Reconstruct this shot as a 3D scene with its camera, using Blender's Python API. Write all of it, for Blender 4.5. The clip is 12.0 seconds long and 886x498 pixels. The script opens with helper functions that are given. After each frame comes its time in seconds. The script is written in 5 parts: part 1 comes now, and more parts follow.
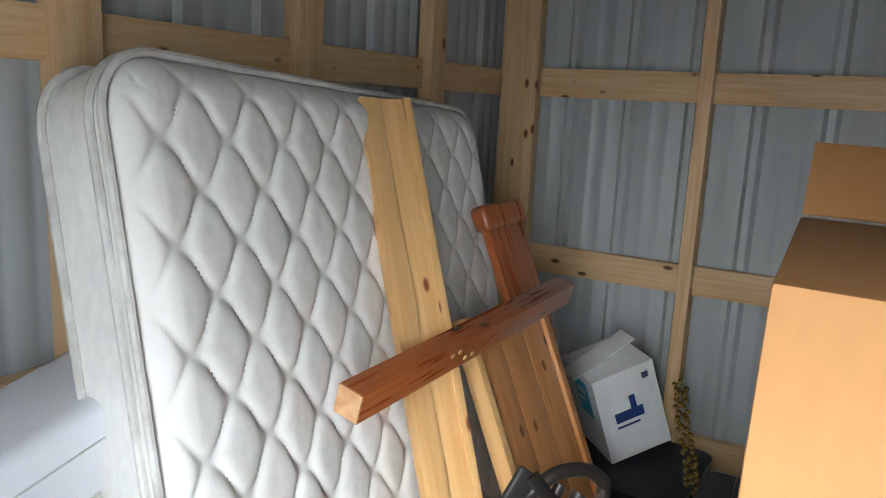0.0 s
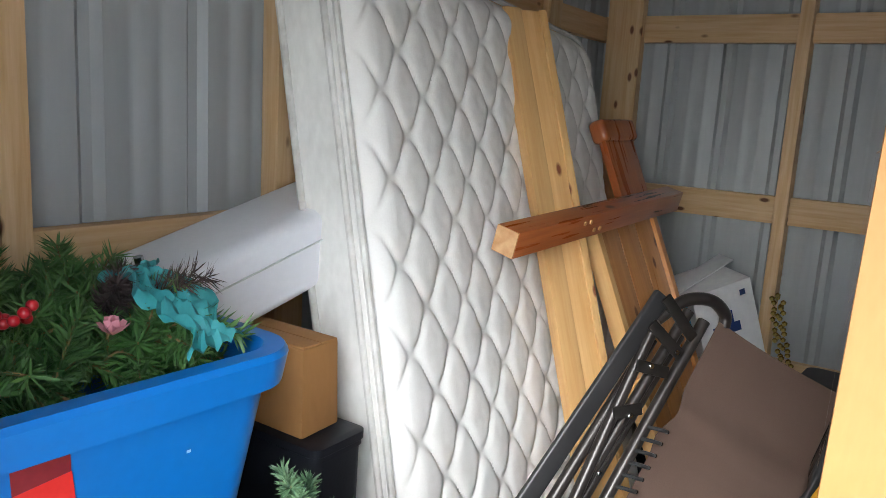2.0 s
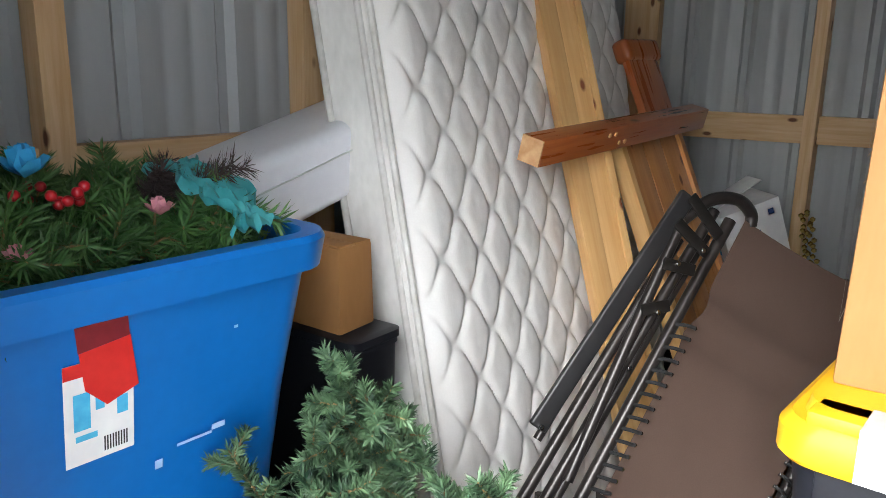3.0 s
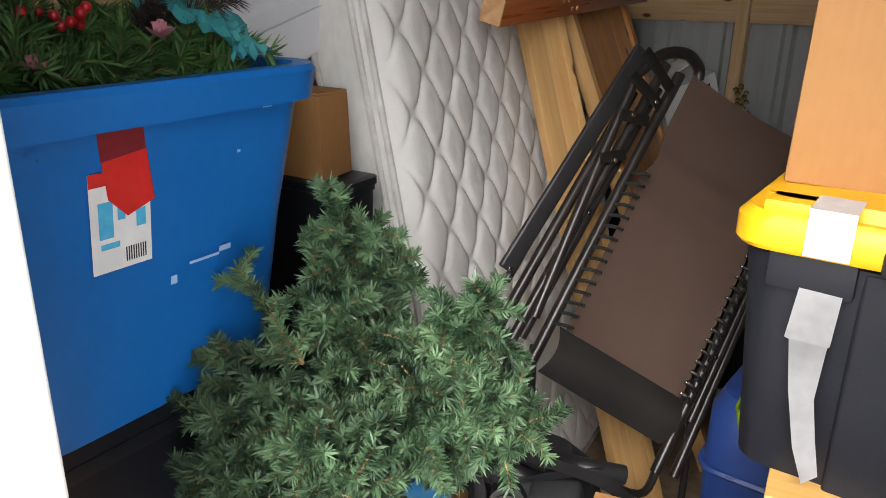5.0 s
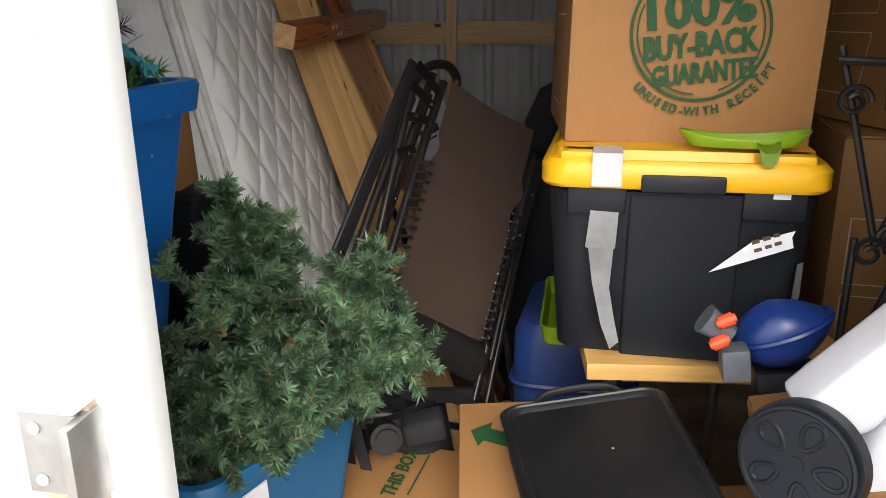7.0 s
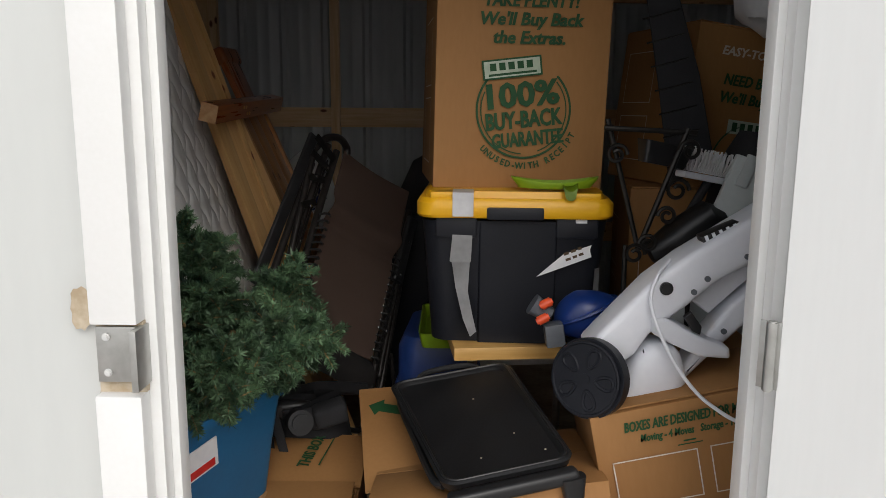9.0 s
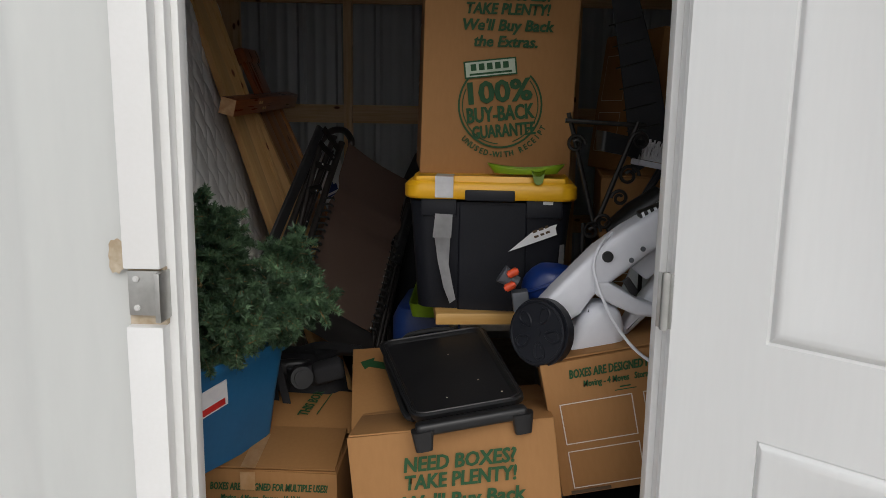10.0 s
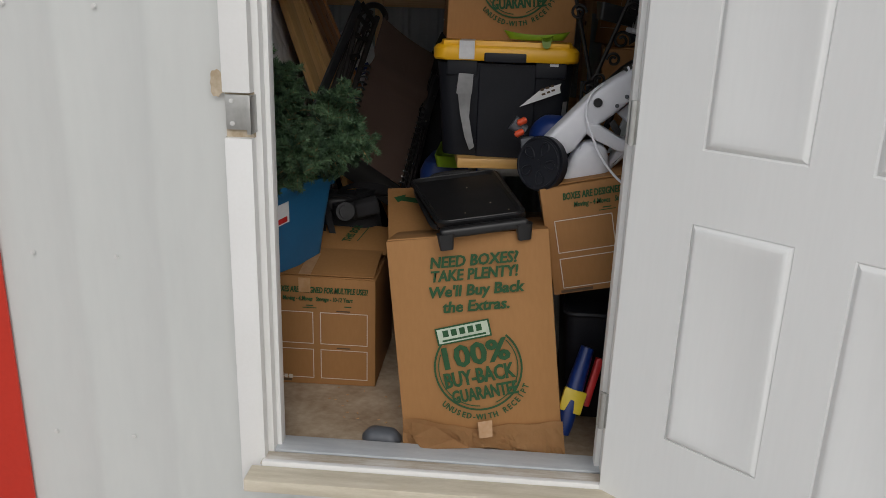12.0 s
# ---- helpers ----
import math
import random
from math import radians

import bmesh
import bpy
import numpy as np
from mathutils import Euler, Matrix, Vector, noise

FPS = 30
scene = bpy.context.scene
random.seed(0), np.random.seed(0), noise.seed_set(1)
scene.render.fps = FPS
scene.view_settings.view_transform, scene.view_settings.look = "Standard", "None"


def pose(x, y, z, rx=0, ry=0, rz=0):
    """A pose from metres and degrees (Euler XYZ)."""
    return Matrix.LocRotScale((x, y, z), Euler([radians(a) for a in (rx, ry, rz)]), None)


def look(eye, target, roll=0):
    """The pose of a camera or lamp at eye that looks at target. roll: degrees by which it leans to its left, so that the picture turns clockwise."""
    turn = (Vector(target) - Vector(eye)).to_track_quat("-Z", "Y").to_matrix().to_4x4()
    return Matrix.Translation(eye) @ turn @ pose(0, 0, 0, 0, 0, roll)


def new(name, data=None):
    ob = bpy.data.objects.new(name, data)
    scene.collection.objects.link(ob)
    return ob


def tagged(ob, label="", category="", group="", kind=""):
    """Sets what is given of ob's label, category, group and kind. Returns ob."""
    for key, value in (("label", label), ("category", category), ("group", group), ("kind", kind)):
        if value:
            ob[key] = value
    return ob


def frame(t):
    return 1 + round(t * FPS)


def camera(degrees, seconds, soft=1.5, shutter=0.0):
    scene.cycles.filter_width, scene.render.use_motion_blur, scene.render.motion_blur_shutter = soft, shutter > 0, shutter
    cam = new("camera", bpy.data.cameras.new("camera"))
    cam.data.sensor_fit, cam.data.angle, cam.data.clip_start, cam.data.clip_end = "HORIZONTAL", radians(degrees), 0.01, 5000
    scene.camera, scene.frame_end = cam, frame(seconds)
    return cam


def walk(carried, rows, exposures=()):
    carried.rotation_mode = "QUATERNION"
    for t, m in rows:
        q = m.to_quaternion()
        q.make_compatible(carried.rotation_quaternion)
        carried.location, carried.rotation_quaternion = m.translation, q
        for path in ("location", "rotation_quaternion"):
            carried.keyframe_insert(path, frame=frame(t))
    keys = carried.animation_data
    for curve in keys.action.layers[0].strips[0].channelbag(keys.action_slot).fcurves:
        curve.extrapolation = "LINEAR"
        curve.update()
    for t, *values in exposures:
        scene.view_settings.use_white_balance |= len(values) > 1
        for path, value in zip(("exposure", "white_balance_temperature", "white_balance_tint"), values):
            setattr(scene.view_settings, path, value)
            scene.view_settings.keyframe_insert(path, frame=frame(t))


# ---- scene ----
cam = camera(60.1, 12.0, 0.8)
PATH = [
    (0, (0.501, 0.318, 1.868), (-0.538, 1.984, 1.487), 2.9),
    (0.5, (0.489, 0.256, 1.77), (-0.597, 1.896, 1.408), 3.6),
    (1, (0.486, 0.121, 1.714), (-0.557, 1.79, 1.356), 5.6),
    (1.5, (0.502, 0.015, 1.654), (-0.559, 1.67, 1.288), 5.3),
    (2, (0.539, -0.025, 1.598), (-0.639, 1.551, 1.239), 3.4),
    (2.5, (0.565, -0.051, 1.555), (-0.654, 1.493, 1.195), 1.8),
    (3, (0.577, -0.069, 1.501), (-0.643, 1.448, 1.041), 1.0),
    (3.5, (0.621, -0.08, 1.471), (-0.613, 1.383, 0.89), 0.6),
    (3.7, (0.64, -0.087, 1.46), (-0.596, 1.365, 0.857), 0.5),
    (5.3, (0.521, -0.243, 1.387), (-0.389, 1.404, 0.71), 0.1),
    (5.5, (0.472, -0.272, 1.383), (-0.325, 1.436, 0.715), -0.5),
    (6, (0.435, -0.357, 1.388), (-0.068, 1.47, 0.751), 0.4),
    (6.5, (0.432, -0.47, 1.391), (0.016, 1.39, 0.787), -0.5),
    (6.7, (0.438, -0.516, 1.387), (0.049, 1.352, 0.789), -0.7),
    (8.3, (0.428, -0.899, 1.34), (0.327, 1.054, 0.922), 0.9),
    (8.5, (0.435, -0.969, 1.34), (0.363, 0.99, 0.946), 0.6),
    (9, (0.457, -1.107, 1.348), (0.437, 0.861, 0.99), 0.4),
    (9.5, (0.528, -1.24, 1.324), (0.524, 0.725, 0.954), 1.1),
    (10, (0.575, -1.384, 1.33), (0.493, 0.582, 0.975), 0.9),
    (10.5, (0.548, -1.533, 1.292), (0.497, 0.429, 0.905), 1.6),
    (11, (0.558, -1.663, 1.239), (0.519, 0.261, 0.697), 1.9),
    (11.5, (0.559, -1.755, 1.232), (0.5, 0.15, 0.626), 2.3),
    (12, (0.598, -1.872, 1.24), (0.475, 0.034, 0.647), 1.9),
]
walk(cam, [(t, look(eye, target, roll)) for t, eye, target, roll in PATH],
     [(0.0, 3.5, 5900, 4), (1.0, 3.4, 5950, 5), (1.6, 3.32, 6000, 6), (2.5, 3.08, 6100, 7), (3.7, 2.75, 6150, 9), (5.3, 2.2, 6500, 10), (6.7, 1.8, 6500, 10), (8.3, 0.65, 6500, 10), (9.0, 0.3, 6500, 10), (9.5, 0.02, 6450, 10), (10.5, -0.06, 6450, 10), (12.0, -0.3, 6450, 10)])

# ---- world, sun, sky ----
world = bpy.data.worlds.new("sky")
scene.world = world
world.use_nodes = True
wn = world.node_tree.nodes
sky = wn.new("ShaderNodeTexSky")
sky.sky_type = "NISHITA"
sky.sun_disc = False
sky.sun_elevation, sky.sun_rotation = radians(36), radians(168)
sky.dust_density, sky.air_density, sky.ozone_density = 4.0, 1.0, 1.0
hsv = wn.new("ShaderNodeHueSaturation")
hsv.inputs["Saturation"].default_value = 0.35
world.node_tree.links.new(sky.outputs[0], hsv.inputs["Color"])
cloud = wn.new("ShaderNodeMixRGB")
cloud.inputs[0].default_value = 0.6
cloud.inputs[2].default_value = (6.0, 6.1, 6.3, 1)
world.node_tree.links.new(hsv.outputs[0], cloud.inputs[1])
world.node_tree.links.new(cloud.outputs[0], wn["Background"].inputs[0])
wn["Background"].inputs[1].default_value = 0.15
sun = new("sun", bpy.data.lights.new("sun", "SUN"))
sun.data.energy, sun.data.angle, sun.data.color = 0.5, radians(30), (1.0, 0.97, 0.93)
sun.matrix_basis = look((1.3, -6.0, 4.4), (0, 0, 0))


# ---- materials ----
def mat(name, c1, c2=None, scale=6.0, rough=0.6, bump=0.1, metal=0.0, stretch=(1, 1, 1), fine=60.0, spec=0.5, coat=0.0, shift=0.0):
    m = bpy.data.materials.new(name)
    m.use_nodes = True
    n, l = m.node_tree.nodes, m.node_tree.links
    b = n["Principled BSDF"]
    c2 = c2 or tuple(v * 0.8 for v in c1)
    tc, mp = n.new("ShaderNodeTexCoord"), n.new("ShaderNodeMapping")
    mp.inputs["Scale"].default_value = stretch
    l.new(tc.outputs["Object"], mp.inputs[0])
    big, small = n.new("ShaderNodeTexNoise"), n.new("ShaderNodeTexNoise")
    big.inputs["Scale"].default_value, big.inputs["Detail"].default_value = scale, 6
    small.inputs["Scale"].default_value, small.inputs["Detail"].default_value = fine, 4
    l.new(mp.outputs[0], big.inputs[0])
    l.new(mp.outputs[0], small.inputs[0])
    mix = n.new("ShaderNodeMath")
    mix.operation = "MULTIPLY_ADD"
    mix.inputs[1].default_value = 0.3
    l.new(small.outputs[0], mix.inputs[0])
    sc = n.new("ShaderNodeMath")
    sc.operation = "MULTIPLY"
    sc.inputs[1].default_value = 0.7
    l.new(big.outputs[0], sc.inputs[0])
    l.new(sc.outputs[0], mix.inputs[2])
    ramp = n.new("ShaderNodeValToRGB")
    ramp.color_ramp.elements[0].position, ramp.color_ramp.elements[1].position = 0.36, 0.66
    ramp.color_ramp.elements[0].color, ramp.color_ramp.elements[1].color = (*c1, 1), (*c2, 1)
    l.new(mix.outputs[0], ramp.inputs[0])
    colour = ramp.outputs[0]
    if shift:
        oi, hs, mr = n.new("ShaderNodeObjectInfo"), n.new("ShaderNodeHueSaturation"), n.new("ShaderNodeMapRange")
        mr.inputs[3].default_value, mr.inputs[4].default_value = 1 - shift, 1 + shift
        l.new(oi.outputs["Random"], mr.inputs[0])
        l.new(mr.outputs[0], hs.inputs["Value"])
        l.new(colour, hs.inputs["Color"])
        colour = hs.outputs[0]
    l.new(colour, b.inputs["Base Color"])
    rr = n.new("ShaderNodeMapRange")
    rr.inputs[3].default_value, rr.inputs[4].default_value = max(0.03, rough - 0.08), min(1, rough + 0.1)
    l.new(big.outputs[0], rr.inputs[0])
    l.new(rr.outputs[0], b.inputs["Roughness"])
    b.inputs["Metallic"].default_value = metal
    b.inputs["Specular IOR Level"].default_value = spec
    b.inputs["Coat Weight"].default_value = coat
    if bump:
        bp = n.new("ShaderNodeBump")
        bp.inputs["Strength"].default_value, bp.inputs["Distance"].default_value = bump, 0.004
        l.new(mix.outputs[0], bp.inputs["Height"])
        l.new(bp.outputs[0], b.inputs["Normal"])
    return m


def wood(name, c1, c2, knot, rough=0.55, coat=0.0, knots=2.2):
    """Boards run along the object's own x axis."""
    m = mat(name, c1, c2, 3.0, rough, 0.15, 0, (1.2, 22, 22), 9.0, coat=coat, shift=0.12)
    n, l = m.node_tree.nodes, m.node_tree.links
    b = n["Principled BSDF"]
    tc, mp, vo = n.new("ShaderNodeTexCoord"), n.new("ShaderNodeMapping"), n.new("ShaderNodeTexVoronoi")
    mp.inputs["Scale"].default_value = (1, 2.2, 2.2)
    oi = n.new("ShaderNodeObjectInfo")
    l.new(oi.outputs["Random"], mp.inputs["Location"])
    l.new(tc.outputs["Object"], mp.inputs[0])
    l.new(mp.outputs[0], vo.inputs[0])
    vo.inputs["Scale"].default_value = knots * 2.3
    r = n.new("ShaderNodeValToRGB")
    r.color_ramp.elements[0].position, r.color_ramp.elements[1].position = 0.08, 0.15
    r.color_ramp.elements[0].color, r.color_ramp.elements[1].color = (1, 1, 1, 1), (0, 0, 0, 1)
    l.new(vo.outputs["Distance"], r.inputs[0])
    mx = n.new("ShaderNodeMix")
    mx.data_type = "RGBA"
    old = b.inputs["Base Color"].links[0].from_socket
    l.new(r.outputs[0], mx.inputs["Factor"])
    l.new(old, mx.inputs["A"])
    mx.inputs["B"].default_value = (*knot, 1)
    l.new(mx.outputs["Result"], b.inputs["Base Color"])
    return m


M = {
    "sheet_in": mat("grey_steel_sheet", (0.36, 0.38, 0.39), (0.44, 0.46, 0.47), 3, 0.42, 0.05, 0.0, (1, 1, 0.15), 40),
    "sheet_out": mat("white_steel_sheet", (0.60, 0.615, 0.60), (0.66, 0.675, 0.655), 2, 0.4, 0.04, 0.0, (1, 1, 0.2), 30),
    "red_sheet": mat("red_steel_sheet", (0.55, 0.03, 0.015), (0.62, 0.04, 0.02), 2, 0.4, 0.03),
    "stud": wood("framing_pine", (0.58, 0.36, 0.17), (0.70, 0.50, 0.29), (0.13, 0.045, 0.015), knots=3.0),
    "pine": wood("varnished_pine", (0.62, 0.35, 0.13), (0.72, 0.46, 0.20), (0.22, 0.06, 0.02), 0.35, 0.2, 3.0),
    "redwood": wood("red_stained_wood", (0.26, 0.065, 0.018), (0.38, 0.115, 0.032), (0.08, 0.02, 0.01), 0.28, 0.4),
    "amber": wood("amber_varnished_wood", (0.40, 0.17, 0.05), (0.52, 0.25, 0.09), (0.14, 0.04, 0.01), 0.3, 0.3, 3.0),
    "birch": wood("yellow_varnished_board", (0.52, 0.29, 0.08), (0.60, 0.36, 0.12), (0.4, 0.2, 0.07), 0.35, 0.2, 1.0),
    "endgrain": mat("end_grain", (0.45, 0.24, 0.10), (0.60, 0.38, 0.2), 30, 0.7, 0.3),
    "paint": mat("white_paint", (0.80, 0.80, 0.78), (0.84, 0.84, 0.83), 4, 0.4, 0.05, fine=120),
    "doorpaint": mat("white_door_paint", (0.76, 0.77, 0.76), (0.80, 0.81, 0.80), 3, 0.42, 0.06, 0, (1, 1, 0.1), 90),
    "grime": mat("weathered_caulk", (0.42, 0.33, 0.22), (0.60, 0.52, 0.40), 30, 0.9, 0.4),
    "ply": mat("plywood_floor", (0.27, 0.185, 0.115), (0.53, 0.43, 0.31), 5, 0.8, 0.15, 0, (1, 1.2, 1), 38),
    "alu": mat("threshold_aluminium", (0.50, 0.53, 0.56), (0.60, 0.63, 0.65), 8, 0.5, 0.1, 0.2, (1, 6, 6)),
    "sill": mat("weathered_sill", (0.56, 0.50, 0.38), (0.70, 0.64, 0.52), 6, 0.8, 0.3, 0, (1, 8, 8)),
    "sill_white": mat("chipped_white_paint", (0.45, 0.38, 0.28), (0.74, 0.72, 0.68), 9, 0.7, 0.2, 0, (0.6, 6, 6), 70),
    "steel": mat("galvanised_steel", (0.42, 0.42, 0.40), (0.55, 0.55, 0.53), 25, 0.4, 0.1, 0.8),
    "screw": mat("screw_head", (0.72, 0.72, 0.70), None, 10, 0.4, 0.0),
    "ticking": mat("mattress_ticking", (0.76, 0.745, 0.72), (0.83, 0.82, 0.80), 7, 0.85, 0.15, fine=300),
    "ticking_side": mat("stained_mattress_border", (0.84, 0.83, 0.80), (0.62, 0.61, 0.58), 5, 0.9, 0.2, 0, (1, 1, 0.5), 60),
    "piping": mat("mattress_piping", (0.50, 0.48, 0.45), (0.70, 0.69, 0.67), 14, 0.85, 0.2),
    "card": mat("brown_cardboard", (0.318, 0.152, 0.048), (0.375, 0.186, 0.063), 3, 0.75, 0.08, 0, (1, 1, 0.3), 90),
    "card_pale": mat("pale_cardboard", (0.43, 0.225, 0.085), (0.50, 0.275, 0.115), 4, 0.8, 0.1),
    "green_ink": mat("green_ink", (0.008, 0.06, 0.016), (0.013, 0.08, 0.024), 40, 0.7, 0.0),
    "dark_ink": mat("dark_ink", (0.10, 0.06, 0.03), None, 40, 0.7, 0.0),
    "pale_ink": mat("pale_ink", (0.62, 0.55, 0.45), (0.70, 0.64, 0.55), 60, 0.7, 0.0),
    "mint_ink": mat("pale_green_ink", (0.50, 0.58, 0.46), None, 40, 0.7, 0.0),
    "blue_tote": mat("blue_plastic", (0.007, 0.125, 0.43), (0.01, 0.15, 0.50), 5, 0.38, 0.04),
    "blue_tote_b": mat("teal_blue_plastic", (0.015, 0.115, 0.25), (0.02, 0.14, 0.30), 5, 0.4, 0.05),
    "navy": mat("navy_plastic", (0.012, 0.035, 0.15), (0.02, 0.05, 0.2), 5, 0.4, 0.05),
    "scuff": mat("white_scuffs", (0.35, 0.55, 0.85), None, 20, 0.6, 0.0),
    "black_tote": mat("charcoal_plastic", (0.009, 0.010, 0.014), (0.016, 0.017, 0.022), 5, 0.42, 0.1, fine=200, spec=0.25),
    "yellow": mat("yellow_plastic", (0.80, 0.41, 0.008), (0.84, 0.45, 0.012), 6, 0.38, 0.05),
    "black": mat("black_plastic", (0.012, 0.012, 0.013), (0.02, 0.02, 0.021), 8, 0.4, 0.08),
    "blackcloth": mat("black_webbing", (0.012, 0.012, 0.014), (0.025, 0.025, 0.028), 12, 0.9, 0.4, fine=260),
    "nonstick": mat("griddle_coating", (0.008, 0.008, 0.009), (0.015, 0.015, 0.016), 9, 0.55, 0.1, fine=150, spec=0.3),
    "fabric": mat("brown_sling_mesh", (0.135, 0.085, 0.065), (0.16, 0.105, 0.082), 4, 0.85, 0.35, fine=420),
    "fabric_dark": mat("dark_padded_cloth", (0.03, 0.027, 0.026), (0.045, 0.04, 0.038), 6, 0.8, 0.3, fine=300),
    "chair_steel": mat("dark_bronze_tube", (0.02, 0.017, 0.016), (0.032, 0.027, 0.025), 10, 0.3, 0.05, 0.4),
    "chrome": mat("bright_steel", (0.6, 0.6, 0.6), None, 10, 0.2, 0.0, 1.0),
    "white_plastic": mat("white_plastic", (0.72, 0.73, 0.78), (0.78, 0.79, 0.83), 4, 0.35, 0.04),
    "silver_tape": mat("silver_duct_tape", (0.46, 0.46, 0.47), (0.62, 0.62, 0.63), 14, 0.4, 0.4, 0.2),
    "clear_tape": mat("clear_packing_tape", (0.37, 0.19, 0.07), (0.47, 0.29, 0.15), 25, 0.42, 0.3),
    "paper": mat("white_paper", (0.72, 0.72, 0.74), (0.80, 0.80, 0.80), 20, 0.7, 0.1),
    "label_blue": mat("label_blue", (0.06, 0.38, 0.68), (0.10, 0.5, 0.75), 30, 0.5, 0.0),
    "label_red": mat("red_tape", (0.55, 0.02, 0.02), (0.68, 0.035, 0.03), 12, 0.35, 0.1),
    "label_dred": mat("dark_red_tape", (0.16, 0.012, 0.02), (0.24, 0.02, 0.03), 12, 0.4, 0.1),
    "lime": mat("lime_plastic", (0.19, 0.32, 0.012), (0.24, 0.38, 0.02), 6, 0.35, 0.04),
    "orange": mat("orange_plastic", (0.85, 0.10, 0.03), None, 6, 0.35, 0.0),
    "toy_blue": mat("toy_blue", (0.006, 0.026, 0.14), (0.010, 0.036, 0.19), 6, 0.3, 0.03),
    "toy_grey": mat("toy_grey", (0.09, 0.10, 0.115), (0.13, 0.14, 0.155), 6, 0.4, 0.03),
    "toy_yellow": mat("toy_yellow", (0.8, 0.6, 0.03), None, 6, 0.35, 0.0),
    "toy_red": mat("toy_red", (0.6, 0.03, 0.03), None, 6, 0.35, 0.0),
    # near-black end paints in the shade of gaps between the tree's needles
    "needle": mat("pine_needles", (0.004, 0.024, 0.010), (0.125, 0.215, 0.105), 22, 0.55, 0.0, fine=40, shift=0.25),
    "needle_b": mat("garland_needles", (0.025, 0.085, 0.016), (0.10, 0.21, 0.055), 14, 0.55, 0.0, fine=40, shift=0.25),
    "twig": mat("brown_twig", (0.13, 0.08, 0.03), (0.32, 0.22, 0.09), 30, 0.8, 0.0),
    "teal": mat("teal_ribbon", (0.05, 0.38, 0.42), (0.12, 0.52, 0.54), 12, 0.45, 0.2),
    "flower_blue": mat("blue_petals", (0.03, 0.27, 0.58), (0.06, 0.4, 0.7), 12, 0.6, 0.1),
    "flower_pink": mat("pink_petals", (0.45, 0.17, 0.22), (0.55, 0.25, 0.28), 12, 0.6, 0.1),
    "berry": mat("red_berries", (0.42, 0.01, 0.02), None, 12, 0.3, 0.0),
    "feather": mat("dark_feather", (0.02, 0.012, 0.012), (0.05, 0.03, 0.025), 12, 0.7, 0.0),
    "gold": mat("gold_beads", (0.42, 0.30, 0.08), (0.55, 0.42, 0.14), 20, 0.25, 0.0, 0.9),
    "grey_panel": mat("grey_plastic_panel", (0.50, 0.53, 0.52), (0.56, 0.59, 0.58), 5, 0.45, 0.05),
    # assumed ground surface, kept pale so it bounces light through the doorway
    "gravel": mat("pale_gravel", (0.36, 0.35, 0.33), (0.52, 0.50, 0.47), 18, 0.95, 0.5, fine=120),
    "ceiling": mat("dark_roof_sheet", (0.30, 0.30, 0.30), (0.36, 0.36, 0.36), 3, 0.5, 0.05),
    "iron": mat("black_wrought_iron", (0.012, 0.011, 0.010), (0.025, 0.022, 0.02), 20, 0.45, 0.2, 0.6),
    "bristle": mat("white_bristles", (0.62, 0.62, 0.62), (0.75, 0.75, 0.75), 40, 0.8, 0.0),
}


# ---- building helpers ----
def finish(ob, bm, material, smooth=True):
    bmesh.ops.recalc_face_normals(bm, faces=bm.faces)
    bm.to_mesh(ob.data)
    bm.free()
    for m in (material if isinstance(material, (list, tuple)) else [material]):
        ob.data.materials.append(m)
    if smooth:
        ob.data.shade_smooth()
        ob.data.set_sharp_from_angle(angle=radians(38))
    return ob


def part(name, bm, material, parent=None, label="", m=None, smooth=True):
    ob = finish(new(name, bpy.data.meshes.new(name)), bm, material, smooth)
    if parent:
        ob.parent = parent
    if m is not None:
        ob.matrix_local = m
    if label:
        tagged(ob, label)
    return ob


def thing(name, m, label, category, group="", kind=""):
    ob = new(name)
    ob.empty_display_size = 0.05
    ob.matrix_basis = m
    return tagged(ob, label, category, group, kind)


def raw(verts, faces):
    bm = bmesh.new()
    vs = [bm.verts.new(v) for v in verts]
    for f in faces:
        bm.faces.new([vs[i] for i in f])
    return bm


def box(x0, x1, y0, y1, z0, z1, bev=0.003, seg=2, wob=0.0):
    bm = bmesh.new()
    bmesh.ops.create_cube(bm, size=1)
    for v in bm.verts:
        v.co = Vector((x0 + (v.co.x + 0.5) * (x1 - x0), y0 + (v.co.y + 0.5) * (y1 - y0), z0 + (v.co.z + 0.5) * (z1 - z0)))
        if wob:
            v.co += Vector([random.uniform(-wob, wob) for _ in range(3)])
    if bev:
        bmesh.ops.bevel(bm, geom=bm.edges[:], offset=bev, segments=seg, affect="EDGES", profile=0.6)
    return bm


def add(bm, other, m=None):
    """Moves the faces of other into bm."""
    if m is not None:
        bmesh.ops.transform(other, matrix=m, verts=other.verts)
    tmp = bpy.data.meshes.new("tmp")
    other.to_mesh(tmp)
    other.free()
    bm.from_mesh(tmp)
    bpy.data.meshes.remove(tmp)
    return bm


def ring(w, d, r, n=5):
    r = min(r, w / 2 - 1e-4, d / 2 - 1e-4)
    pts = []
    for cx, cy, a0 in ((w / 2 - r, d / 2 - r, 0), (-w / 2 + r, d / 2 - r, 90), (-w / 2 + r, -d / 2 + r, 180), (w / 2 - r, -d / 2 + r, 270)):
        for i in range(n + 1):
            a = radians(a0 + 90 * i / n)
            pts.append((cx + r * math.cos(a), cy + r * math.sin(a)))
    return pts


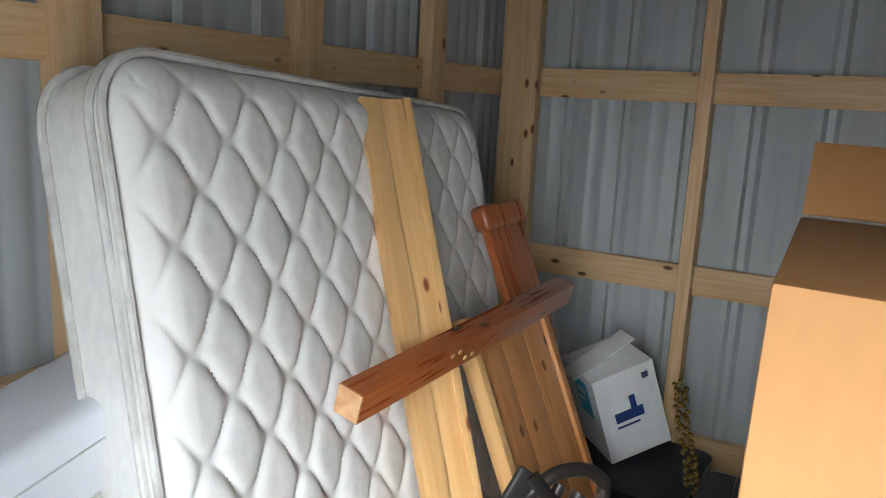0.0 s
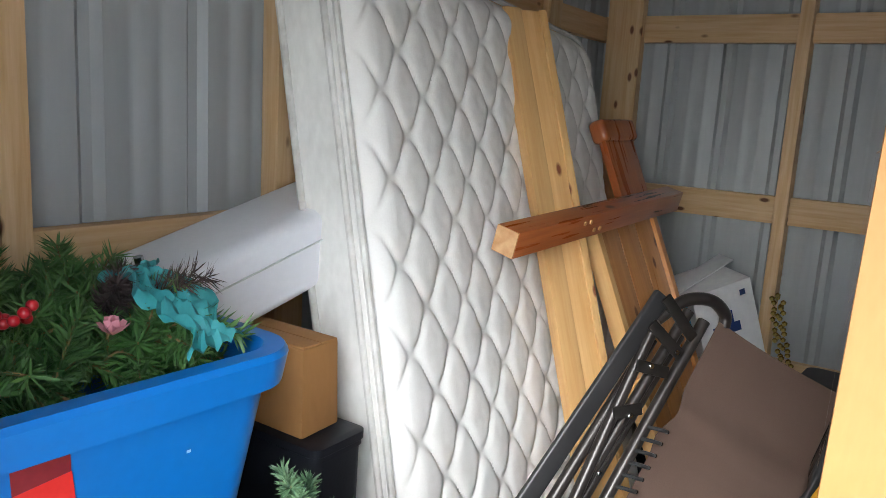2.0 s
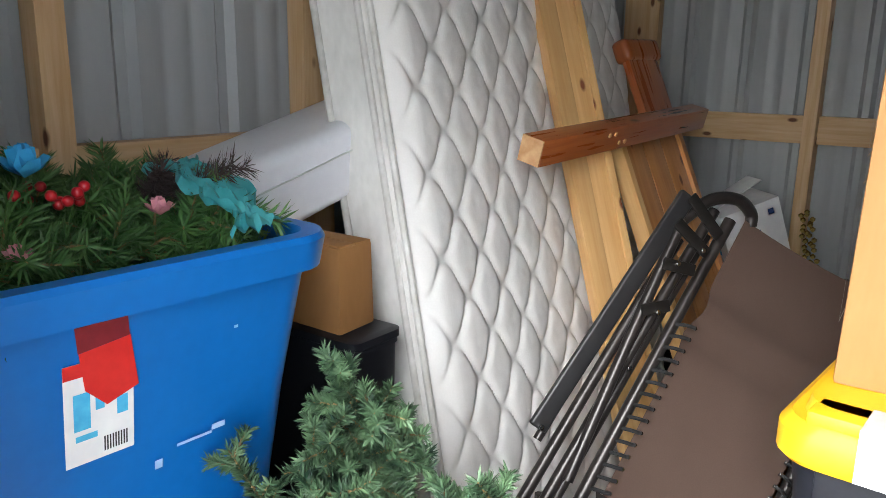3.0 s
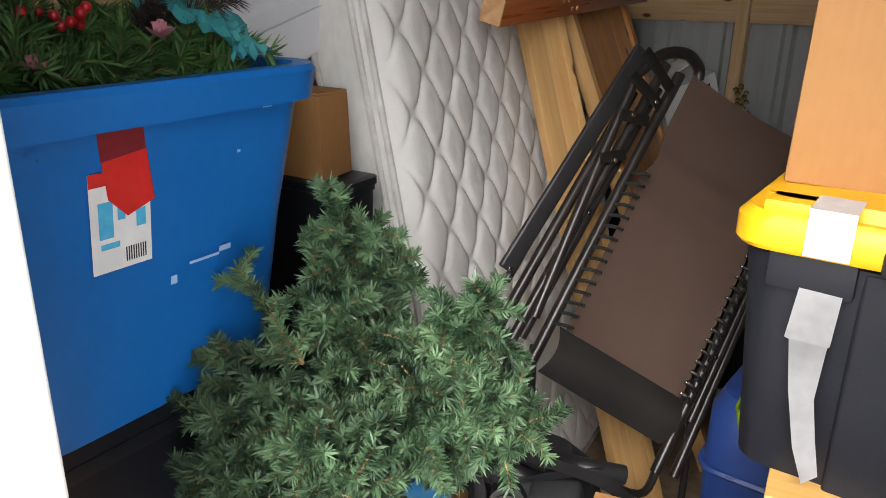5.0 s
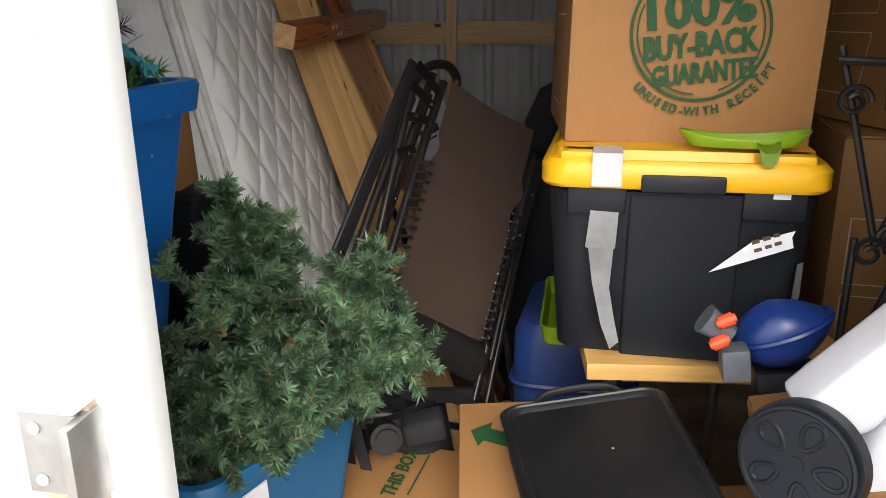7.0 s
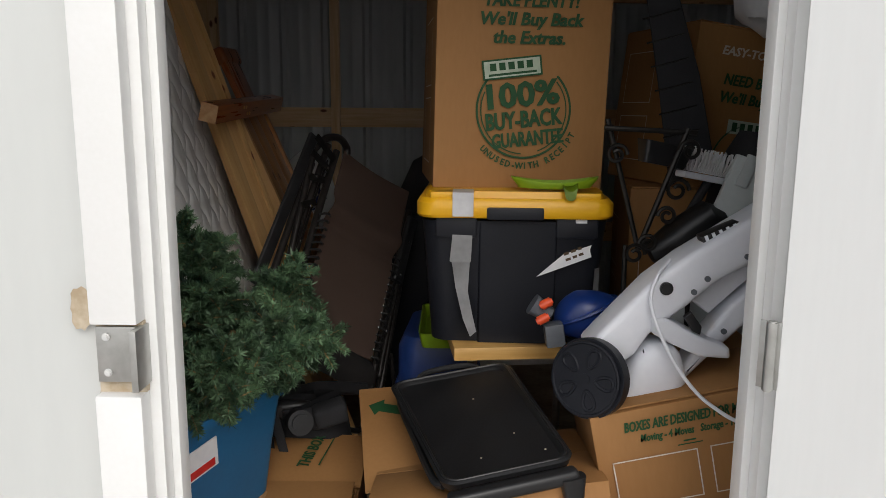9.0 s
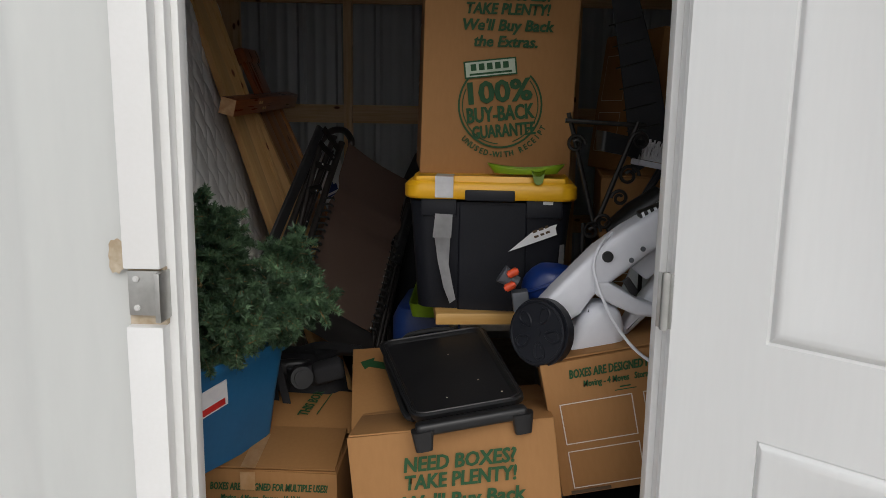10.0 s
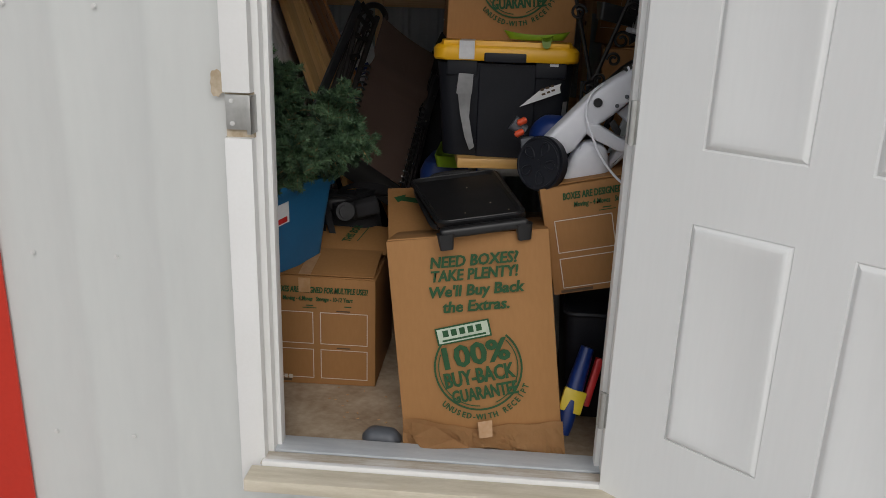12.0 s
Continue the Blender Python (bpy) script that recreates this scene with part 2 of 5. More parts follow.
def loft(secs, cap0=True, cap1=True, n=5):
    """Rounded rectangles (z, w, d, r[, cx, cy]) joined into a skin."""
    bm, rows = bmesh.new(), []
    for s in secs:
        z, w, d, r = s[:4]
        cx, cy = s[4:6] if len(s) > 4 else (0, 0)
        rows.append([bm.verts.new((x + cx, y + cy, z)) for x, y in ring(w, d, r, n)])
    k = len(rows[0])
    for a, b in zip(rows, rows[1:]):
        for i in range(k):
            bm.faces.new((a[i], a[(i + 1) % k], b[(i + 1) % k], b[i]))
    if cap0:
        bm.faces.new(rows[0])
    if cap1:
        bm.faces.new(rows[-1])
    return bm


def tube(pts, r, n=8, closed=False):
    bm, rows = bmesh.new(), []
    pts = [Vector(p) for p in pts]
    side = None
    for i, p in enumerate(pts):
        if closed:
            t = pts[(i + 1) % len(pts)] - pts[i - 1]
        else:
            t = pts[min(i + 1, len(pts) - 1)] - pts[max(i - 1, 0)]
        t.normalize()
        if side is None:
            side = t.orthogonal()
        side = (side - t * side.dot(t)).normalized()
        up = t.cross(side)
        rr = r[i] if isinstance(r, (list, tuple)) else r
        rows.append([bm.verts.new(p + rr * (side * math.cos(2 * math.pi * k / n) + up * math.sin(2 * math.pi * k / n))) for k in range(n)])
    pairs = list(zip(rows, rows[1:])) + ([(rows[-1], rows[0])] if closed else [])
    for a, b in pairs:
        for k in range(n):
            bm.faces.new((a[k], a[(k + 1) % n], b[(k + 1) % n], b[k]))
    if not closed:
        bm.faces.new(rows[0])
        bm.faces.new(rows[-1])
    return bm


def smooth_path(pts, n=8):
    """A Catmull-Rom run through the points."""
    p = [Vector(q) for q in pts]
    p = [2 * p[0] - p[1]] + p + [2 * p[-1] - p[-2]]
    out = []
    for i in range(1, len(p) - 2):
        for k in range(n):
            t = k / n
            a, b, c, d = p[i - 1:i + 3]
            out.append(0.5 * ((2 * b) + (c - a) * t + (2 * a - 5 * b + 4 * c - d) * t * t + (3 * b - a - 3 * c + d) * t ** 3))
    return out + [p[-2]]


def disc(r, h, n=32, bev=0.0):
    bm = bmesh.new()
    bmesh.ops.create_cone(bm, cap_ends=True, segments=n, radius1=r, radius2=r, depth=h)
    if bev:
        es = [e for e in bm.edges if abs(e.verts[0].co.z - e.verts[1].co.z) < 1e-6]
        bmesh.ops.bevel(bm, geom=es, offset=bev, segments=2, affect="EDGES")
    return bm


def frame_of(p0, p1, up=(0, 0, 1)):
    """A pose at p0 whose x axis runs to p1 and whose z axis is near up."""
    p0, p1 = Vector(p0), Vector(p1)
    x = (p1 - p0).normalized()
    y = Vector(up).cross(x).normalized()
    z = x.cross(y)
    m = Matrix((x, y, z)).transposed().to_4x4()
    m.translation = p0
    return m


def board(name, p0, p1, w, h, material, parent=None, label="", up=(0, 0, 1), bev=0.003):
    """A timber from p0 to p1: w across, h along up."""
    length = (Vector(p1) - Vector(p0)).length
    ob = part(name, box(0, length, -w / 2, w / 2, -h / 2, h / 2, bev), material)
    m = frame_of(p0, p1, up)
    if parent:
        ob.parent = parent
        ob.matrix_parent_inverse = parent.matrix_basis.inverted()
    ob.matrix_basis = m
    if label:
        tagged(ob, label)
    return ob


def text_bm(lines):
    """Lines of (words, x, y, cap height[, width, slant, turn]) as one flat mesh in the xy plane."""
    bm = bmesh.new()
    for words, x, y, cap, *more in lines:
        width, slant, turn = (list(more) + [0.0, 0.0, 0.0][len(more):])
        cu = bpy.data.curves.new("words", "FONT")
        size = cap / 0.69
        cu.body, cu.size, cu.shear, cu.offset = words, size, slant, size * 0.022
        cu.align_x, cu.align_y, cu.resolution_u = "CENTER", "CENTER", 2
        ob = bpy.data.objects.new("words", cu)
        scene.collection.objects.link(ob)
        me = bpy.data.meshes.new_from_object(ob.evaluated_get(bpy.context.evaluated_depsgraph_get()))
        xs = [v.co.x for v in me.vertices]
        squeeze = width / (max(xs) - min(xs)) if width else 0.85
        me.transform(pose(x, y, 0, 0, 0, turn) @ Matrix.Diagonal((squeeze, 1, 1, 1)))
        for k, dx in enumerate((0.0, -0.017, 0.017)):
            me.transform(Matrix.Translation((dx * size, 0, 0.00012 if k else 0)))
            bm.from_mesh(me)
            me.transform(Matrix.Translation((-dx * size, 0, 0)))
        bpy.data.objects.remove(ob)
        bpy.data.curves.remove(cu)
        bpy.data.meshes.remove(me)
    return bm


def bars_bm(rects):
    bm = bmesh.new()
    for x0, y0, x1, y1 in rects:
        add(bm, raw([(x0, y0, 0), (x1, y0, 0), (x1, y1, 0), (x0, y1, 0)], [(0, 1, 2, 3)]))
    return bm


def each(name, rects, material, parent, label="", m=None, smooth=False):
    """Printed bars, one object each."""
    for r in rects:
        part(name, bars_bm([r]), material, parent, label, m, smooth)


def outline(x0, y0, x1, y1, t=0.0025):
    return [(x0, y0, x1, y0 + t), (x0, y1 - t, x1, y1), (x0, y0, x0 + t, y1), (x1 - t, y0, x1, y1)]


def arc_text(words, r, a0, a1, size):
    out = []
    for i, ch in enumerate(words):
        a = radians(a0 + (a1 - a0) * i / (len(words) - 1))
        if ch != " ":
            out.append((ch, r * math.cos(a), r * math.sin(a), size, 0.0, 0.0, math.degrees(a) + 90))
    return out


def plate(pts, y0, y1, bev=0.006):
    """A polygon in the xz plane made y0 to y1 thick, with rounded edges."""
    bm = bmesh.new()
    f = bm.faces.new([bm.verts.new((x, y0, z)) for x, z in pts])
    r = bmesh.ops.extrude_face_region(bm, geom=[f], use_keep_orig=True)
    bmesh.ops.translate(bm, vec=(0, y1 - y0, 0), verts=[g for g in r["geom"] if isinstance(g, bmesh.types.BMVert)])
    bmesh.ops.recalc_face_normals(bm, faces=bm.faces)
    if bev:
        bmesh.ops.bevel(bm, geom=bm.edges[:], offset=bev, segments=3, affect="EDGES", profile=0.6)
    return bm


def annulus(r0, r1, a0=0, a1=360, n=48):
    vs, fs = [], []
    for i in range(n + 1):
        a = radians(a0 + (a1 - a0) * i / n)
        vs += [(r0 * math.cos(a), r0 * math.sin(a), 0), (r1 * math.cos(a), r1 * math.sin(a), 0)]
        if i:
            fs.append((2 * i - 2, 2 * i - 1, 2 * i + 1, 2 * i))
    return raw(vs, fs)


# ---- walls, floor, roof ----
LX, BY, RX, TOP = -0.767, 2.935, 2.35, 2.62


def ribbed(length, height, pitch=0.229, rib=0.016, top=0.022, base=0.052, first=0.1, minor=True):
    """A sheet in the xz plane with trapezoid ribs standing out to -y."""
    prof, x = [(0.0, 0.0)], first
    while x + base < length:
        prof += [(x - base / 2, 0), (x - top / 2, -rib), (x + top / 2, -rib), (x + base / 2, 0)]
        if minor:
            for f in (0.36, 0.64):
                c = x + pitch * f
                if c + 0.02 < length:
                    prof += [(c - 0.012, 0), (c - 0.006, -0.0035), (c + 0.006, -0.0035), (c + 0.012, 0)]
        x += pitch
    prof.append((length, 0.0))
    bm = bmesh.new()
    lo = [bm.verts.new((a, b, 0)) for a, b in prof]
    hi = [bm.verts.new((a, b, height)) for a, b in prof]
    for i in range(len(prof) - 1):
        bm.faces.new((lo[i], lo[i + 1], hi[i + 1], hi[i]))
    r = bmesh.ops.extrude_face_region(bm, geom=bm.faces[:])
    bmesh.ops.translate(bm, vec=(0, 0.004, 0), verts=[g for g in r["geom"] if isinstance(g, bmesh.types.BMVert)])
    return bm


def structure(name, bm, material, label, category, m=None):
    return tagged(part(name, bm, material, None, "", m), label, category, "", "structure")


# the ground stays out of view; added to reflect sky light indoors
structure("ground", box(-40, 40, -60, 40, -0.6, -0.3, 0), M["gravel"], "unseen pale ground outside that bounces light into the unit", "ground")
structure("floor", box(-1.1, RX + 0.1, 0.08, 3.16, -0.06, 0.0, 0.002), M["ply"], "stained bare plywood floor of the storage unit", "floor")
structure("ceiling", box(-1.12, RX + 0.12, 0.02, 3.18, TOP, TOP + 0.05, 0.002), M["ceiling"], "plain grey sheet roof of the unit", "ceiling")
wl = structure("wall_left", ribbed(3.04, TOP + 0.1, first=0.08), M["sheet_in"], "grey ribbed steel wall with pine framing", "wall", pose(LX - 0.045, 3.06, -0.06, 0, 0, -90))
wb = structure("wall_back", ribbed(RX + 1.1, TOP + 0.1, pitch=0.213, first=0.17), M["sheet_in"], "grey ribbed steel back wall with pine framing", "wall", pose(-1.005, BY + 0.05, -0.06))
structure("wall_right", ribbed(3.04, TOP + 0.1), M["sheet_in"], "grey ribbed steel side wall", "wall", pose(RX, 0.02, -0.06, 0, 0, 90))

# horizontal girts and upright studs, left wall
for z, h in ((1.945, 0.09), (1.316, 0.09), (0.69, 0.09), (2.55, 0.09)):
    board("girt", (LX - 0.02, 0.1, z), (LX - 0.02, BY, z), 0.038, h, M["stud"], wl)
for y, w in ((0.520, 0.05), (1.115, 0.088), (1.73, 0.088), (2.345, 0.088)):
    board("stud", (LX + 0.004, y, 0.0), (LX + 0.004, y, TOP), w, 0.05, M["stud"], wl, "", (1, 0, 0))
# back wall
for z in (1.95, 1.305, 0.70):
    board("girt", (LX - 0.13, BY + 0.02, z), (RX - 0.03, BY + 0.02, z), 0.038, 0.10, M["stud"], wb)
board("stud", (-0.80, BY - 0.012, 0), (-0.80, BY - 0.012, TOP), 0.14, 0.05, M["stud"], wb, "", (0, 1, 0))
for x in (-0.145, 0.50, 1.11):
    board("stud", (x, BY, 0), (x, BY, TOP), 0.045, 0.085, M["stud"], wb, "", (0, 1, 0))

# the side and back walls stand a little out of square
wl.matrix_basis = pose(-0.74, 0.6, 0, 0, 0, 3.3) @ pose(0.768, -0.6, 0) @ wl.matrix_basis
wb.matrix_basis = pose(-0.13, 2.935, 0, 0, 0, 3.3) @ pose(0.13, -2.935, 0) @ wb.matrix_basis

# front wall of the building, with its opening
X0, X1, HEAD = 0.0, 0.95, 2.06
wf = structure("wall_front", ribbed(2.53, 3.1, rib=0.013, top=0.03, base=0.075, first=0.055, minor=False), M["sheet_out"], "off-white ribbed steel outside wall", "wall", pose(-2.6, 0.0, -0.32))
part("wall_panel", ribbed(4.0, 3.1, rib=0.013, top=0.03, base=0.075, first=0.12, minor=False), M["sheet_out"], wf, "", wf.matrix_basis.inverted() @ pose(X1 + 0.075, 0.0, -0.32))
part("wall_panel", ribbed(1.12, 0.62, rib=0.013, top=0.03, base=0.075, first=0.12, minor=False), M["sheet_out"], wf, "", wf.matrix_basis.inverted() @ pose(X0 - 0.07, 0.0, HEAD + 0.1))
part("wall_panel", ribbed(1.12, 0.315, rib=0.013, top=0.03, base=0.075, first=0.12, minor=False), M["sheet_out"], wf, "", wf.matrix_basis.inverted() @ pose(X0 - 0.07, 0.0, -0.32))
part("lining", box(-2.6, X0 - 0.025, 0.012, 0.075, -0.3, TOP, 0), M["ceiling"], wf, "", wf.matrix_basis.inverted())
part("lining", box(X1 + 0.025, RX + 0.1, 0.012, 0.075, -0.3, TOP, 0), M["ceiling"], wf, "", wf.matrix_basis.inverted())
part("lining", box(X0 - 0.02, X1 + 0.02, 0.012, 0.075, HEAD + 0.05, TOP, 0), M["ceiling"], wf, "", wf.matrix_basis.inverted())
part("red_trim", box(-2.55, -0.70, -0.028, -0.02, -0.3, 2.4, 0.002), M["red_sheet"], wf, "bright red steel panel", wf.matrix_basis.inverted())
for x, z in ((-0.385, 1.225), (-0.39, 0.59), (-0.62, 0.59), (-0.615, 1.225), (-0.39, 0.05), (-0.62, 0.05), (-0.16, 1.85), (-0.39, 1.85)):
    s = disc(0.007, 0.006, 8, 0.002)
    part("screw", s, M["screw"], wf, "", wf.matrix_basis.inverted() @ pose(x, -0.006, z, 90))

# ---- doorway ----
jamb = structure("door_frame", box(X0 - 0.07, X0 + 0.0, -0.034, 0.0, -0.08, 0.925, 0.004), M["paint"], "white painted door frame with chipped edges", "door frame")
part("casing", box(X0 - 0.07, X0 + 0.0, -0.034, 0.0, 1.035, HEAD + 0.07, 0.004), M["paint"], jamb)
part("casing", box(X1, X1 + 0.07, -0.034, 0.0, -0.08, HEAD + 0.07, 0.004), M["paint"], jamb)
part("casing", box(X0, X1, -0.034, 0.0, HEAD, HEAD + 0.07, 0.004), M["paint"], jamb)
part("jamb", box(X0 - 0.02, X0 + 0.016, 0.001, 0.078, -0.02, HEAD + 0.02, 0.003), M["paint"], jamb)
part("stop", box(X0 + 0.016, X0 + 0.03, 0.03, 0.07, -0.0, HEAD, 0.003), M["paint"], jamb)
part("jamb", box(X1 - 0.016, X1 + 0.02, 0.001, 0.078, -0.02, HEAD + 0.02, 0.003), M["paint"], jamb)
part("stop", box(X1 - 0.03, X1 - 0.016, 0.03, 0.07, 0.0, HEAD, 0.003), M["paint"], jamb)
part("head", box(X0 + 0.016, X1 - 0.016, 0.001, 0.078, HEAD - 0.016, HEAD + 0.02, 0.003), M["paint"], jamb)
# strike: a bent steel box let into the casing
strike = box(X0 - 0.066, X0 - 0.002, -0.024, -0.018, 0.945, 1.03, 0.001)
add(strike, box(X0 - 0.006, X0 + 0.004, -0.05, 0.028, 0.938, 1.03, 0.001))
sp = part("strike_plate", strike, M["steel"], jamb, "bent galvanised strike plate")
part("gap", box(X0 - 0.07, X0, -0.012, 0.0, 0.925, 1.035, 0), M["grime"], jamb, "raw weathered wood")
for x, z in ((-0.05, 1.015), (-0.05, 0.96)):
    part("bolt", disc(0.006, 0.006, 10, 0.002), M["screw"], sp, "", pose(x, -0.026, z, 90))
for z0, z1 in ((0.30, 0.925), (1.035, 1.13), (1.32, 1.5)):
    vs, fs = [], []
    k = 24
    for i in range(k + 1):
        z = z0 + (z1 - z0) * i / k
        w = 0.004 + 0.006 * abs(noise.noise((z * 14, 3.1, 0)))
        vs += [(X0 - 0.07 - w, -0.004, z), (X0 - 0.0715, -0.008, z)]
        if i:
            fs.append((2 * i - 2, 2 * i - 1, 2 * i + 1, 2 * i))
    part("caulk", raw(vs, fs), M["grime"], jamb, "brown weathered caulk")
vs = [(0.019 * math.cos(a) * (1 + 0.5 * noise.noise((math.cos(a) * 2, math.sin(a) * 2, 5))), 0, 0.034 * math.sin(a) * (1 + 0.5 * noise.noise((math.cos(a) * 2, math.sin(a) * 2, 9)))) for a in [2 * math.pi * i / 20 for i in range(20)]]
part("stain", raw([(x - 0.086, -0.0145, z + 1.055) for x, _, z in vs], [tuple(range(20))]), M["grime"], jamb, "tan glue stain")
sill = structure("threshold", box(X0 - 0.01, X1 + 0.01, -0.045, 0.10, -0.05, 0.022, 0.004), M["alu"], "worn aluminium door threshold", "threshold")
part("ridge", box(X0, X1, 0.005, 0.085, 0.022, 0.034, 0.006), M["alu"], sill)
part("nosing", box(X0 - 0.008, X1 + 0.008, -0.058, 0.002, 0.0225, 0.029, 0.003), M["sill_white"], sill, "chipped white painted nosing")
part("nosing", box(X0 - 0.002, X1 + 0.002, -0.062, -0.046, 0.0, 0.036, 0.004), M["paint"], sill)
part("sill_board", box(X0 - 0.03, X1 + 0.09, -0.138, -0.064, -0.012, 0.024, 0.004), M["sill"], sill, "weathered bare wooden sill board")

# open six-panel door, hinged at the far jamb
door = thing("door", pose(0.924, -0.062, 0.006, 0, 0, -41), "white six-panel steel door swung wide open outwards", "door", "", "structure")
DW, DH, DT = 0.905, 2.03, 0.044
cols = ((0.166, 0.394), (0.511, 0.739))
rows = ((0.245, 0.794), (0.96, 1.60), (1.70, 1.90))


def door_leaf():
    """A slab whose one face carries moulded panels."""
    bm = bmesh.new()
    xs = sorted({0, DW, *[v for c in cols for v in c]})
    zs = sorted({0, DH, *[v for r in rows for v in r]})
    g = {(x, z): bm.verts.new((x, 0, z)) for x in xs for z in zs}
    panels = []
    for x0, x1 in zip(xs, xs[1:]):
        for z0, z1 in zip(zs, zs[1:]):
            f = bm.faces.new((g[x0, z0], g[x1, z0], g[x1, z1], g[x0, z1]))
            if (x0, x1) in cols and (z0, z1) in rows:
                panels.append(f)
    for f in panels:
        for inset, depth in ((0.006, -0.004), (0.010, 0.007), (0.008, 0.003), (0.012, 0.0), (0.026, -0.005)):
            bmesh.ops.inset_region(bm, faces=[f], thickness=inset, depth=0)
            bmesh.ops.translate(bm, verts=f.verts, vec=(0, -depth, 0))
    return bm


leaf = door_leaf()
part("leaf_face", leaf, M["doorpaint"], door, "", pose(0, 0, 0))
part("leaf", box(0, DW, 0.014, DT, 0, DH, 0.002), M["doorpaint"], door)
part("edge", box(0, 0.02, 0.001, 0.014, 0, DH, 0.0), M["doorpaint"], door)
part("edge", box(DW - 0.02, DW, 0.001, 0.014, 0, DH, 0.0), M["doorpaint"], door)
part("edge", box(0.02, DW - 0.02, 0.001, 0.014, 0, 0.02, 0.0), M["doorpaint"], door)
part("edge", box(0.02, DW - 0.02, 0.001, 0.014, DH - 0.02, DH, 0.0), M["doorpaint"], door)
for z in (0.25, 1.0, 1.78):
    h = box(-0.03, 0.002, 0.0, 0.003, z - 0.05, z + 0.05, 0.001)
    add(h, disc(0.008, 0.104, 12, 0.002), pose(-0.012, -0.004, z))
    part("hinge", h, M["steel"], door, "dull steel butt hinge")


# ---- mattress leaning on the left wall ----
def quilt(u, v):
    p, q = 0.15, 0.168
    a, b = u / p + v / q, u / p - v / q
    a2, b2 = a - 0.035 * math.sin(2 * math.pi * b), b - 0.035 * math.sin(2 * math.pi * a)
    s = abs(math.sin(math.pi * a2)) * abs(math.sin(math.pi * b2))
    s = math.sqrt(s * s + 0.004) - 0.063
    return 0.011 * (1 - math.exp(-5.0 * s)) + 0.003 * noise.noise((u * 9, v * 9, 1)) + 0.0008 * noise.noise((u * 45, v * 45, 4))


MW, MH, MT = 1.338, 1.895, 0.18


def rounded(u, v, r=0.10):
    """Height of a pillow edge: falls off near the border."""
    d = min(u, MW - u, v, MH - v)
    return -0.028 * (1 - min(1, d / 0.05)) ** 2


def mattress_face():
    nu, nv = 290, 450
    vs, fs = [], []
    R = 0.11
    for j in range(nv + 1):
        for i in range(nu + 1):
            u, v = MW * i / nu, MH * j / nv
            uu, vv = u, v
            for cu in (0, MW):
                for cv in (0, MH):
                    du, dv = abs(u - cu), abs(v - cv)
                    if du < R and dv < R:
                        k = max(R - du, R - dv)
                        l = math.hypot(R - du, R - dv)
                        if l > 1e-6:
                            f = k / l
                            uu = cu + (R - (R - du) * f) * (1 if cu == 0 else -1)
                            vv = cv + (R - (R - dv) * f) * (1 if cv == 0 else -1)
            d = min(u, MW - u, v, MH - v)
            vs.append((quilt(u, v) * min(1, d / 0.06) + rounded(u, v), uu, vv))
            if i and j:
                k = j * (nu + 1) + i
                fs.append((k, k - 1, k - nu - 2, k - nu - 1))
    me = bpy.data.meshes.new("quilted_top")
    me.from_pydata(vs, [], fs)
    bm = bmesh.new()
    bm.from_mesh(me)
    bpy.data.meshes.remove(me)
    return bm


matt = thing("mattress", pose(-0.035, 0.94, 0.0, 0, 0, 7.46) @ pose(0, 0, 0, 0, -13.55, 0) @ pose(0, 0, 0, -3.75, 0, 0) @ pose(0, 0, 0.088), "white quilted mattress with a grubby border, on end against the wall", "mattress")
part("quilted_top", mattress_face(), M["ticking"], matt)


def mattress_ring(x, grow=0.0):
    return [(x, MW / 2 + a, MH / 2 + b) for a, b in ring(MW + grow, MH + grow, 0.11, 7)]


def band_bm():
    bm, rows = bmesh.new(), []
    for x, g in ((-0.026, 0.0), (-0.035, 0.012), (-0.06, 0.004), (-0.10, 0.010), (-0.15, 0.004), (-MT + 0.03, 0.012), (-MT + 0.02, 0.0), (-MT, -0.06)):
        sub = []
        pts = mattress_ring(x, g)
        k = len(pts)
        for i in range(k):
            a, b = Vector(pts[i]), Vector(pts[(i + 1) % k])
            m = 24 if i % 8 == 7 else 1
            for j in range(m):
                p = a.lerp(b, j / m)
                p += Vector((0, 0.008 * noise.noise(p * 5), 0.006 * noise.noise(p * 6)))
                sub.append(bm.verts.new(p))
        rows.append(sub)
    k = len(rows[0])
    for a, b in zip(rows, rows[1:]):
        for i in range(k):
            bm.faces.new((a[i], a[(i + 1) % k], b[(i + 1) % k], b[i]))
    bm.faces.new(rows[-1])
    return bm


part("border", band_bm(), M["ticking_side"], matt, "grey-stained side border")
for x in (-0.022, -0.05, -MT + 0.026):
    part("piping", tube(mattress_ring(x, 0.014), 0.0075, 8, True), M["piping"], matt)

# ---- bed timbers leaning on the mattress ----
def rail(name, p0, p1, w, t, up, label, material, groove=True):
    ob = thing(name, frame_of(p0, p1, up), label, "bed rail")
    L = (Vector(p1) - Vector(p0)).length
    part("rail", box(0, L, -w / 2, -w * 0.10, -t / 2, t / 2, 0.003), material, ob)
    part("rail", box(0.0, L, -w * 0.09, w / 2, -t / 2, t / 2 - 0.009, 0.003), material, ob)
    part("lip", box(0.0, L, w / 2 - 0.022, w / 2 - 0.001, t / 2 - 0.009, t / 2 - 0.002, 0.002), material, ob)
    return ob


